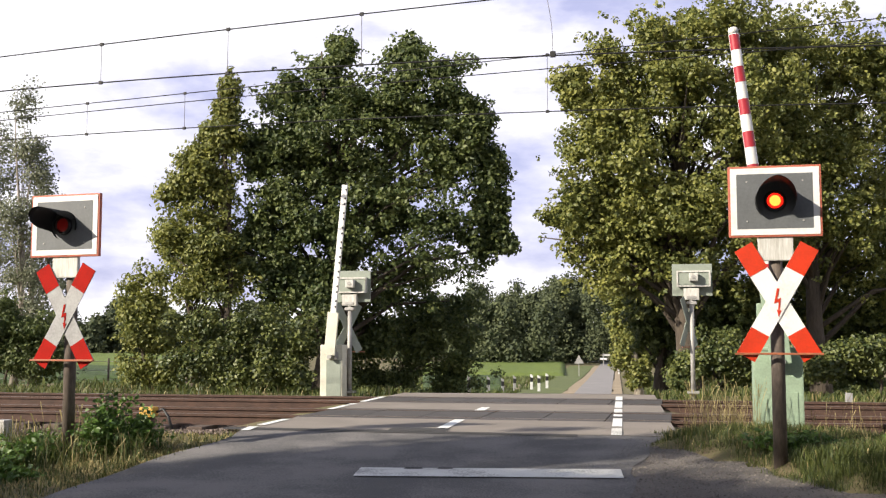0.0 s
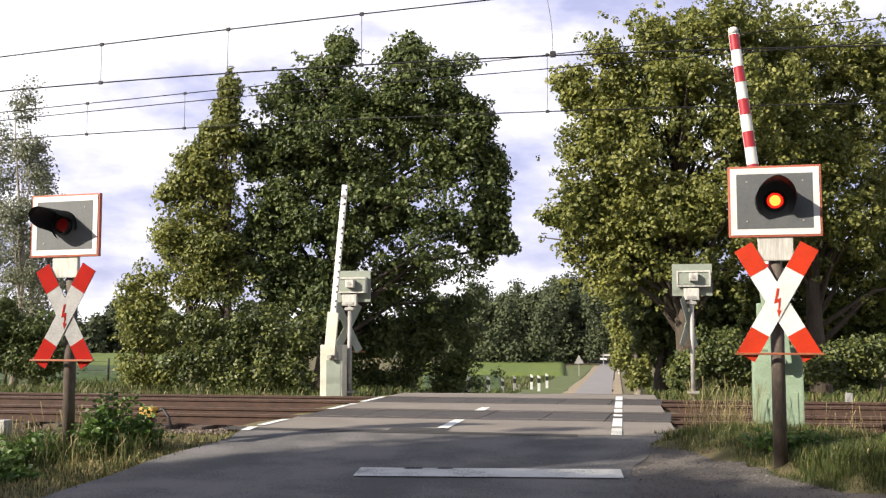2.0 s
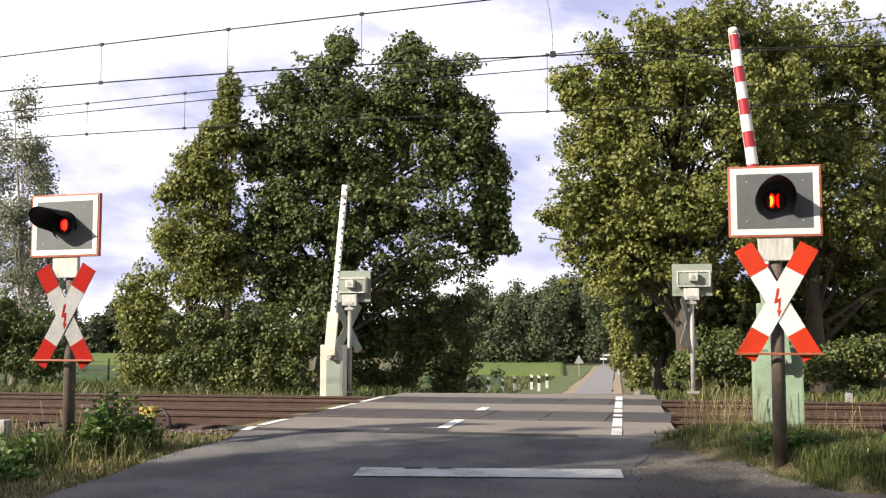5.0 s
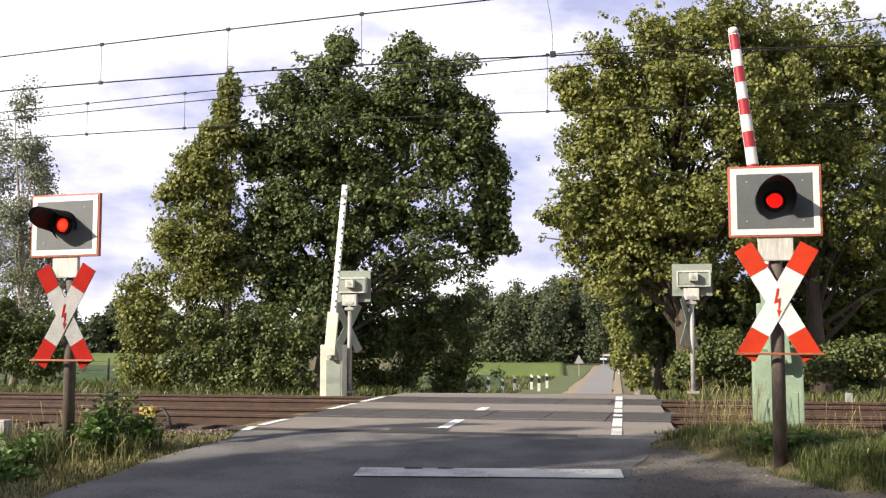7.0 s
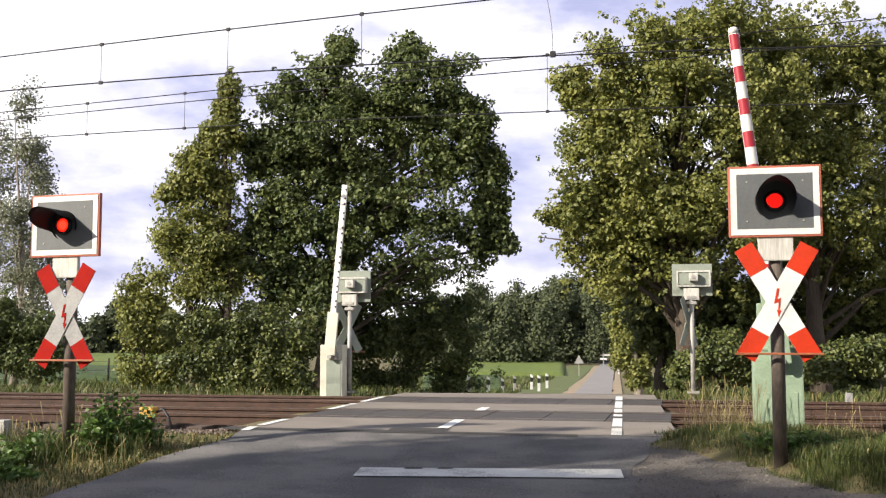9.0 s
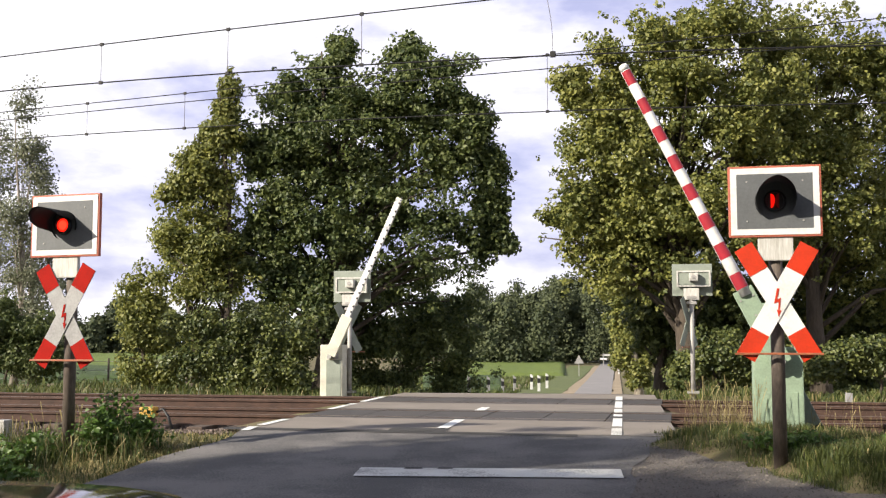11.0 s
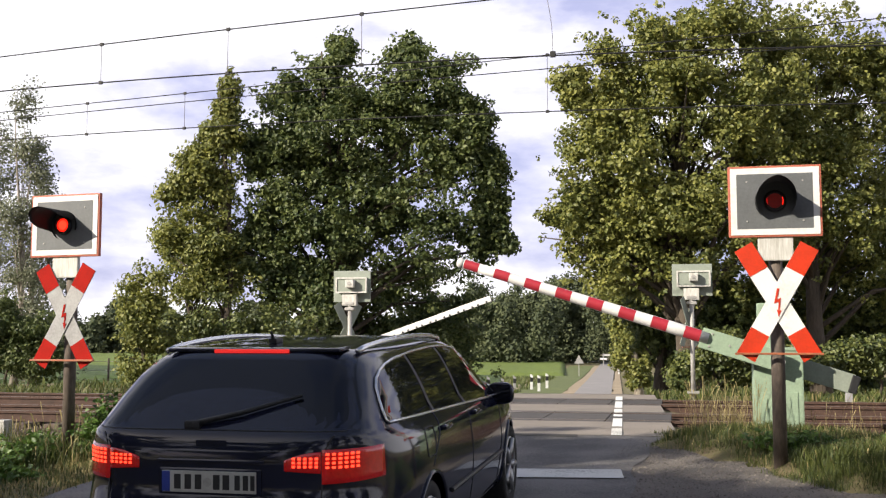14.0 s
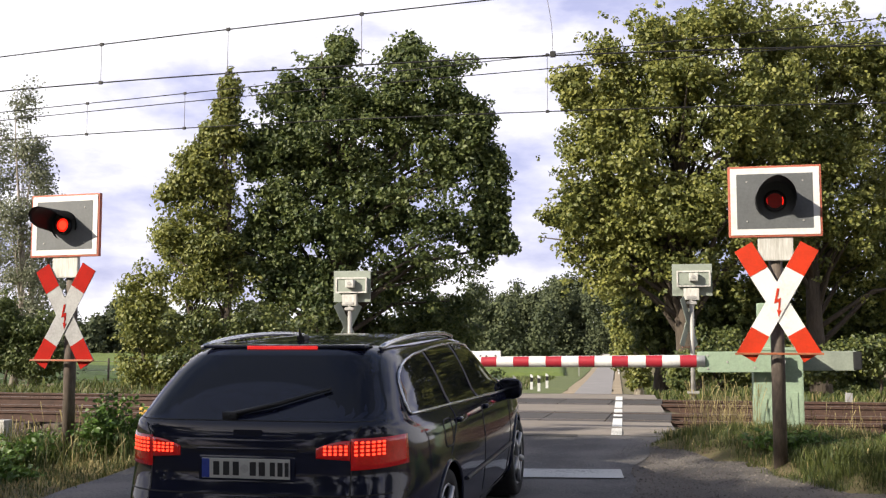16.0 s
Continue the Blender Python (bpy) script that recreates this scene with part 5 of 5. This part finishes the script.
def make_car():
    car = thing("car", pose(-9.9, -27, -0.8), "dark navy estate car with tinted windows and lit brake lamps", "car")
    # body
    zs = np.concatenate([np.linspace(0.20, 1.04, 27), np.linspace(1.065, 1.425, 14), np.array([1.441, 1.457, 1.469, 1.480, 1.487, 1.490])])
    N = 130
    bm = B()
    rings = []
    for z in zs:
        x, y = ring_at(float(z), N)
        right = [bm.verts.new((float(a), float(b), float(z))) for a, b in zip(x, y)]
        left = [bm.verts.new((-float(a), float(b), float(z))) for a, b in zip(x[1:-1], y[1:-1])]
        rings.append(right + left[::-1])
    k = len(rings[0])
    for a, b in zip(rings, rings[1:]):
        for i in range(k):
            bm.faces.new((a[i], a[(i + 1) % k], b[(i + 1) % k], b[i]))
    bm.faces.new(rings[-1])
    inside = lambda v: any((v.co.y - wy) ** 2 + (v.co.z - 0.34) ** 2 < 0.365 ** 2 for wy in (0.0, 2.84)) and abs(v.co.x) > 0.55
    bmesh.ops.delete(bm, geom=[f for f in bm.faces if all(inside(v) for v in f.verts)], context="FACES")
    for v in bm.verts:
        if inside(v):
            wy = 0.0 if v.co.y < 1.4 else 2.84
            d = Vector((0, v.co.y - wy, v.co.z - 0.34))
            if d.length > 0.2:
                d = d * (0.365 / d.length)
                v.co.y, v.co.z = wy + d.y, 0.34 + d.z
    body = part("body", bm, M["paint"], car, "glossy dark navy bodywork", True)
    part("underbody", box(B(), 1.5, 4.5, 0.22, pose(0, 1.35, 0.30), 0.05), M["black"], car)
    for wy in (0.0, 2.84):
        for s in (1, -1):
            bm = B()
            pts = [(s * (side_x(wy + 0.37 * math.cos(a), max(0.22, 0.34 + 0.37 * math.sin(a))) + 0.002), wy + 0.37 * math.cos(a), 0.34 + 0.37 * math.sin(a)) for a in np.linspace(-0.3, math.pi + 0.3, 26)]
            pipe(bm, pts, 0.012, 6)
            part("wheel_arch", bm, M["paint"], body, smooth=True)
            bm = B()
            bmesh.ops.create_cone(bm, cap_ends=True, segments=32, radius1=0.37, radius2=0.37, depth=0.26, matrix=Matrix.Translation((s * 0.72, wy, 0.34)) @ pose(0, 0, 0, 0, 90, 0))
            bmesh.ops.delete(bm, geom=[f for f in bm.faces if f.normal.x * s > 0.9], context="FACES")
            part("wheel_well", bm, M["black"], body)

    # windows on the side
    top_y = [-0.595, -0.588, -0.565, -0.525, -0.46, -0.36, -0.22, 0.0, 0.50, 1.00, 1.40, 1.85, 2.17, 2.44, 2.60]
    top_z = [1.075, 1.12, 1.185, 1.243, 1.290, 1.325, 1.352, 1.375, 1.395, 1.402, 1.395, 1.35, 1.255, 1.10, 0.975]
    zt = lambda y: float(np.interp(y, top_y, top_z))
    zb = lambda y: 1.060 - 0.033 * (y + 0.5)

    def patch(fn, nu, nv, thick):
        bm = B()
        g = [[bm.verts.new(fn(i / nu, j / nv)) for j in range(nv + 1)] for i in range(nu + 1)]
        for i in range(nu):
            for j in range(nv):
                bm.faces.new((g[i][j], g[i + 1][j], g[i + 1][j + 1], g[i][j + 1]))
        bmesh.ops.recalc_face_normals(bm, faces=bm.faces)
        if thick:
            bmesh.ops.solidify(bm, geom=bm.faces[:], thickness=thick)
        return bm

    for s in (1, -1):
        for y0, y1 in ((-0.59, 0.27), (0.34, 1.10), (1.18, 2.58)):
            def glass(u, v):
                y = y0 + (y1 - y0) * u
                z = zb(y) + (max(zt(y), zb(y) + 0.004) - zb(y)) * v
                return (s * (side_x(y, z) + 0.005), y, z)
            part("side_window", patch(glass, 40, 8, 0), M["car_glass"], car, "dark tinted glass", True)
        line = [(y, zb(y)) for y in np.linspace(-0.58, 2.60, 30)] + [(y, zt(y)) for y in np.concatenate([np.linspace(2.595, -0.35, 44), np.linspace(-0.37, -0.595, 24)])]
        pts = [(s * (side_x(y, z) + 0.008), y, z) for y, z in line]
        part("chrome_trim", pipe(B(), pts + [pts[0]], 0.0095, 6), M["chrome"], car, "bright chrome window trim", True)
        for y in (0.305, 1.14):
            f = lambda u, v: (s * (side_x(y, zb(y) + (zt(y) - zb(y)) * v) + 0.0065), y + (u - 0.5) * 0.05 - 0.06 * (v - 0.5), zb(y) + (zt(y) - zb(y)) * v)
            part("window_pillar", patch(f, 1, 6, 0.003), M["black"], car)
        for pts in ([(0.02, 0.74), (0.26, 0.92), (0.30, 1.06)], [(1.14, 0.28), (1.16, 0.7), (1.13, 1.06)], [(2.22, 0.28), (2.32, 0.62), (2.28, 1.05)], [(0.42, 0.28), (1.14, 0.26), (2.2, 0.26)]):
            dense = [(np.interp(k / 12, np.linspace(0, 1, len(pts)), [p[0] for p in pts]), np.interp(k / 12, np.linspace(0, 1, len(pts)), [p[1] for p in pts])) for k in range(13)]
            part("door_seam", pipe(B(), [(s * (side_x(y, z) + 0.0005), y, z) for y, z in dense], 0.004, 5), M["black"], car)
        flap = [(0.02 + 0.105 * math.copysign(abs(math.cos(a)) ** 0.4, math.cos(a)), 0.885 + 0.085 * math.copysign(abs(math.sin(a)) ** 0.4, math.sin(a))) for a in np.linspace(0, math.tau, 29)]
        if s == 1:
            part("fuel_flap", pipe(B(), [(side_x(y, z) + 0.0005, y, z) for y, z in flap], 0.004, 5), M["black"], car)
        for y in (0.42, 1.36):
            part("door_handle", box(B(), 0.035, 0.20, 0.032, pose(s * (side_x(y, 0.93) + 0.012), y, 0.93), 0.012), M["paint"], car, "body-coloured door handle", True)
        part("side_strip", pipe(B(), [(s * (side_x(y, 0.52) + 0.004), y, 0.52) for y in np.linspace(0.48, 2.32, 14)], 0.016, 6), M["black"], car)
        # roof rail
        ry = np.linspace(-0.40, 1.54, 26)
        pts = [(s * (0.585 + 0.02 * math.sin((y + 0.40) / 1.94 * math.pi)), y, 1.436 + 0.050 * math.sin((y + 0.40) / 1.94 * math.pi) ** 0.6) for y in ry]
        part("roof_rail", pipe(B(), pts, 0.017, 8), M["chrome"], car, "satin silver roof rail", True)
        # mirror
        bm = B()
        bmesh.ops.create_uvsphere(bm, u_segments=20, v_segments=12, radius=1.0)
        for v in bm.verts:
            v.co = Vector((math.copysign(abs(v.co.x) ** 0.7, v.co.x) * 0.108, max(v.co.y, -0.35) * 0.095, math.copysign(abs(v.co.z) ** 0.7, v.co.z) * 0.088))
        bmesh.ops.transform(bm, matrix=pose(s * 0.92, 2.31, 0.975, 0, 0, s * -8), verts=bm.verts)
        mir = part("door_mirror", bm, M["paint"], car, "dark door mirror", True)
        part("mirror_stalk", box(B(), 0.14, 0.06, 0.04, pose(s * 0.85, 2.32, 0.955), 0.012), M["black"], mir)
        part("mirror_glass", box(B(), 0.17, 0.004, 0.14, pose(s * 0.92, 2.277, 0.975, 0, 0, s * -8), 0.001), M["car_glass"], mir)
        # tail lamps
        def lamp(a, b, z0, z1, slope, drop=0.0):
            def f(u, v):
                low, high = z0 + slope * u, z1 - drop * (1 - u) ** 2
                z = low + (high - low) * v
                x, y = ring_at(z, [a + (b - a) * u])
                x, y = float(x[0]), float(y[0])
                o = Vector((x / 0.92, (y - 0.0) / 1.6, 0))
                o = o.normalized() * 0.007
                return (s * (x + o.x), y + o.y, z)
            return f
        inner = part("tail_lamp", patch(lamp(0.40, 0.587, 0.862, 0.957, -0.012, 0.042), 8, 5, 0.012), M["tail_glass"], car, "lit red tail lamp", True)
        outer = part("tail_lamp", patch(lamp(0.592, 0.99, 0.795, 0.968, 0.012), 14, 6, 0.012), M["tail_glass"], car, "lit red tail lamp", True)
        for parent, cols, c0, dc, rows_z in ((inner, 5, 0.440, 0.029, (0.885, 0.905, 0.925)), (outer, 6, 0.610, 0.033, (0.880, 0.902, 0.924, 0.946))):
            for c in range(cols):
                for z in rows_z:
                    a = c0 + c * dc
                    part("lamp_segment", patch(lambda u, v: (lambda q: (q[0] * 1.006, q[1] - 0.004, q[2]))(lamp(a, a + dc * 0.55, z - 0.006, z + 0.006, 0)(u, v)), 2, 1, 0.003), M["tail_led"], parent)
        part("rear_reflector", patch(lambda u, v: (s * (0.50 + 0.2 * u), rear_y(0.50 + 0.2 * u, 0.42 + 0.03 * v) - 0.005, 0.42 + 0.03 * v), 4, 1, 0.004), M["tail_glass"], car)

    # rear
    def back(u, v):
        z = 1.075 + 0.325 * v
        x = (u * 2 - 1) * (0.755 - 0.155 * v) * (1 - 0.06 * max(0, 0.12 - v) / 0.12)
        return (x, rear_y(x, z) - 0.006, z - 0.012 * (1 - (u * 2 - 1) ** 2) * (1 - v))
    part("rear_window", patch(back, 24, 10, 0), M["car_glass"], car, "dark tinted rear window", True)
    edge = [(-0.745 + 1.49 * k / 20, 1.06) for k in range(21)]
    part("tailgate_seam", pipe(B(), [(x, rear_y(x, 1.055) - 0.001, 1.055) for x, _ in edge], 0.004, 5), M["black"], car)
    for s in (1, -1):
        pts = [(0.592, 0.66), (0.595, 0.8), (0.598, 0.95), (0.64, 1.03), (0.70, 1.06)]
        part("tailgate_seam", pipe(B(), [(s * x, rear_y(x, z) - 0.001, z) for x, z in pts], 0.004, 5), M["black"], car)
    spoiler = part("spoiler", box(B(), 1.04, 0.20, 0.022, pose(0, -0.43, 1.452, 3), 0.009), M["paint"], car, "roof spoiler", True)
    part("high_brake_lamp", box(B(), 0.45, 0.02, 0.022, pose(0, -0.534, 1.442), 0.006), M["brake_led"], spoiler, "lit red high brake lamp")
    part("wiper", pipe(B(), [(-0.13, rear_y(0.13, 1.085) - 0.03, 1.085), (0.12, rear_y(0.12, 1.14) - 0.035, 1.14), (0.42, rear_y(0.42, 1.225) - 0.03, 1.225)], [0.016, 0.014, 0.009], 8), M["black"], car, "black rear wiper", True)
    part("wiper_foot", box(B(), 0.09, 0.05, 0.045, pose(-0.13, rear_y(0.13, 1.085) - 0.018, 1.08), 0.015), M["black"], car)
    recess = part("plate_recess", box(B(), 0.57, 0.02, 0.14, pose(0, -1.068, 0.80), 0.01), M["paint"], car)
    plate_ = part("number_plate", box(B(), 0.52, 0.010, 0.11, pose(0, -1.086, 0.80), 0.004), M["plate_white"], car, "white number plate with dark bars")
    part("plate_stripe", box(B(), 0.044, 0.003, 0.104, pose(-0.236, -1.0925, 0.80)), M["plate_blue"], plate_, "blue edge of the number plate")
    for c, w in ((-0.172, 0.045), (-0.113, 0.045), (-0.056, 0.045), (0.045, 0.045), (0.098, 0.045), (0.160, 0.036), (0.205, 0.036), (0.243, 0.028)):
        part("plate_bar", box(B(), w * 0.8, 0.003, 0.075, pose(c, -1.0925, 0.80)), M["black"], plate_)
    part("plate_disc", rod(B(), (-0.005, -1.094, 0.80), (-0.005, -1.0905, 0.80), 0.024, seg=14), M["galv"], plate_)
    part("lid_grip", box(B(), 0.60, 0.02, 0.02, pose(0, -1.066, 0.905), 0.008), M["paint"], car)
    part("emblem", box(B(), 0.17, 0.002, 0.05, pose(0, rear_y(0, 0.99) - 0.004, 0.985), 0.002), M["paint"], car)
    part("lower_bumper", patch(lambda u, v: ((u * 2 - 1) * 0.80, rear_y((u * 2 - 1) * 0.80, 0.24 + 0.12 * v) - 0.006, 0.24 + 0.12 * v), 16, 2, 0.008), M["black"], car)
    part("bumper_seam", pipe(B(), [(x, rear_y(x, 0.66) - 0.001, 0.66) for x in np.linspace(-0.85, 0.85, 24)], 0.005, 5), M["black"], car)
    bm = B()
    rod(bm, (0, -0.20, 1.47), (0, -0.245, 1.545), 0.016, 0.006, 8)
    box(bm, 0.05, 0.11, 0.03, pose(0, -0.17, 1.49), 0.012)
    part("aerial", bm, M["black"], car, "short black roof aerial")
    # front screen and lamps
    def screen(u, v):
        z = 1.07 + 0.32 * v
        x = (u * 2 - 1) * (0.75 - 0.15 * v)
        w, r, f, e = car_at(z)
        return (x, CAR_MID + (f - CAR_MID) * max(0, 1 - (abs(x) / w) ** e) ** (1 / e) + 0.006, z)
    part("windscreen", patch(screen, 20, 8, 0), M["car_glass"], car, "windscreen", True)
    for s in (1, -1):
        part("headlamp", patch(lambda u, v: (s * (side_x(3.28 + 0.36 * u, 0.62 + 0.12 * v) + 0.004), 3.28 + 0.36 * u, 0.62 + 0.12 * v), 8, 4, 0.004), M["chrome"], car, "clear headlamp", True)
    # wheels
    for wx, wy in ((0.80, 0.0), (-0.80, 0.0), (0.80, 2.84), (-0.80, 2.84)):
        s = 1 if wx > 0 else -1
        wheel = thing("wheel", pose(wx, wy, 0.33), "", "")
        wheel.parent = car
        prof = [(0.235, -0.095), (0.315, -0.105), (0.33, -0.085), (0.333, 0.0), (0.33, 0.085), (0.315, 0.105), (0.235, 0.095)]
        bm = B()
        seg, loops = 40, []
        for r, o in prof:
            loops.append([bm.verts.new((o, r * math.cos(a * math.tau / seg), r * math.sin(a * math.tau / seg))) for a in range(seg)])
        for a, b in zip(loops, loops[1:] + loops[:1]):
            for i in range(seg):
                bm.faces.new((a[i], a[(i + 1) % seg], b[(i + 1) % seg], b[i]))
        bmesh.ops.recalc_face_normals(bm, faces=bm.faces)
        part("tyre", bm, M["tyre"], wheel, "black tyre", True)
        bm = B()
        rod(bm, (s * 0.02, 0, 0), (s * 0.03, 0, 0), 0.232, seg=32)
        part("brake_disc", bm, M["black"], wheel)
        bm = B()
        for kk in range(5):
            a = kk * math.tau / 5
            pipe(bm, [(s * 0.085, 0.04 * math.cos(a), 0.04 * math.sin(a)), (s * 0.09, 0.13 * math.cos(a), 0.13 * math.sin(a)), (s * 0.09, 0.225 * math.cos(a), 0.225 * math.sin(a))], [0.03, 0.026, 0.032], 8)
        rod(bm, (s * 0.06, 0, 0), (s * 0.10, 0, 0), 0.055, seg=16)
        pipe(bm, [(s * 0.09, 0.226 * math.cos(a * math.tau / 32), 0.226 * math.sin(a * math.tau / 32)) for a in range(33)], 0.011, 6)
        part("rim", bm, M["alloy"], wheel, "silver five-spoke rim", True)
        WHEELS.append(wheel)
        WHEEL_AT[wheel.name] = (wx, wy, 0.33)
    return car


CAR = make_car()


# ---- what moves ----
def glide(t, ts, vs):
    """A smooth curve through the values."""
    n = len(ts)
    slope = [0.0] * n
    for i in range(1, n - 1):
        a, b = (vs[i] - vs[i - 1]) / (ts[i] - ts[i - 1]), (vs[i + 1] - vs[i]) / (ts[i + 1] - ts[i])
        slope[i] = 0.0 if a * b <= 0 else 2 * a * b / (a + b)
    slope[0] = (vs[1] - vs[0]) / (ts[1] - ts[0])
    i = min(max(0, int(np.searchsorted(ts, t, side="right")) - 1), n - 2)
    h = ts[i + 1] - ts[i]
    u = (t - ts[i]) / h
    return (2 * u ** 3 - 3 * u * u + 1) * vs[i] + (u ** 3 - 2 * u * u + u) * h * slope[i] + (3 * u * u - 2 * u ** 3) * vs[i + 1] + (u ** 3 - u * u) * h * slope[i + 1]


def motions():
    # the booms come down
    times = [(0.0, 83.4), (9.0, 83.4), (9.5, 82.4), (10.0, 77.5), (10.5, 71.5), (11.0, 63.8), (11.3, 59.2), (11.5, 56.6), (12.0, 49.6), (12.5, 42.6), (13.0, 35.1), (13.5, 27.0), (14.0, 17.6), (14.5, 8.1), (14.8, 3.0), (15.1, 0.0), (15.4, -0.4), (16.0, -0.4)]
    for arm, way in BOOMS:
        x, y, z = arm.matrix_basis.translation
        rows = []
        for t, a in times:
            if way < 0:
                a = a + 1.6
            rows.append((t, pose(x, y, z, 0, way * a, 0)))
        walk(arm, rows)
    # the drums imitate alternate flashing, every 0.975 s: bright, low, nearly unlit and back
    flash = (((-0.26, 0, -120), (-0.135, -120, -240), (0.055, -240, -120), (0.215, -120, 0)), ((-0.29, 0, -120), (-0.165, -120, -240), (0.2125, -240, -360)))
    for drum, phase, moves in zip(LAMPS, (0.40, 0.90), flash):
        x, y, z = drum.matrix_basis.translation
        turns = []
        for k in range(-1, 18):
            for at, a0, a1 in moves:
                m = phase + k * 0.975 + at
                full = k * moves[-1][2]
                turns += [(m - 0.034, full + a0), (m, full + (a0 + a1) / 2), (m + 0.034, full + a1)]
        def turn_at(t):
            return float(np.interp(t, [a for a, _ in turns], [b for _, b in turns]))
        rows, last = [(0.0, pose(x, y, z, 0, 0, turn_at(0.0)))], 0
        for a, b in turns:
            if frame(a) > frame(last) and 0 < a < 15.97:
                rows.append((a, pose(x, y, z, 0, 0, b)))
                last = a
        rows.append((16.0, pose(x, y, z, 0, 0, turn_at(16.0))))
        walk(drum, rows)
    # the car drives up and stops
    at_t = [0.0, 10.8, 11.3, 11.5, 12.0, 12.5, 13.0, 13.5, 14.0, 14.5, 15.0, 16.0]
    at_y = [-27.0, 0.62, 2.13, 2.68, 3.82, 4.73, 5.54, 6.18, 6.675, 7.02, 7.11, 7.11]
    at_x = [-9.9, -2.72, -2.38, -2.13, -1.73, -1.43, -1.205, -1.068, -0.948, -0.87, -0.842, -0.842]
    at_a = [14.6, 14.8, 14.8, 14.8, 14.6, 14.0, 13.66, 13.5, 13.15, 12.95, 12.95, 12.95]
    rows, spins = [], [[] for _ in WHEELS]
    gone, last = 0.0, None
    for i in range(161):
        t = i / 10
        x, y, a = (glide(t, at_t, v) for v in (at_x, at_y, at_a))
        ra = radians(a)
        z0, z1 = float(road_z(x, y)), float(road_z(x + 2.84 * math.sin(ra), y + 2.84 * math.cos(ra)))
        rows.append((t, pose(x, y, z0 + 0.004, math.degrees(math.atan2(z1 - z0, 2.84)), 0, -a)))
        gone += 0 if last is None else math.dist(last, (x, y))
        last = (x, y)
        for s, wheel in zip(spins, WHEELS):
            wx, wy, wz = WHEEL_AT[wheel.name]
            s.append((t, pose(wx, wy, wz, -math.degrees(gone / 0.33), 0, 0)))
    walk(CAR, rows)
    for s, wheel in zip(spins, WHEELS):
        walk(wheel, s)


motions()
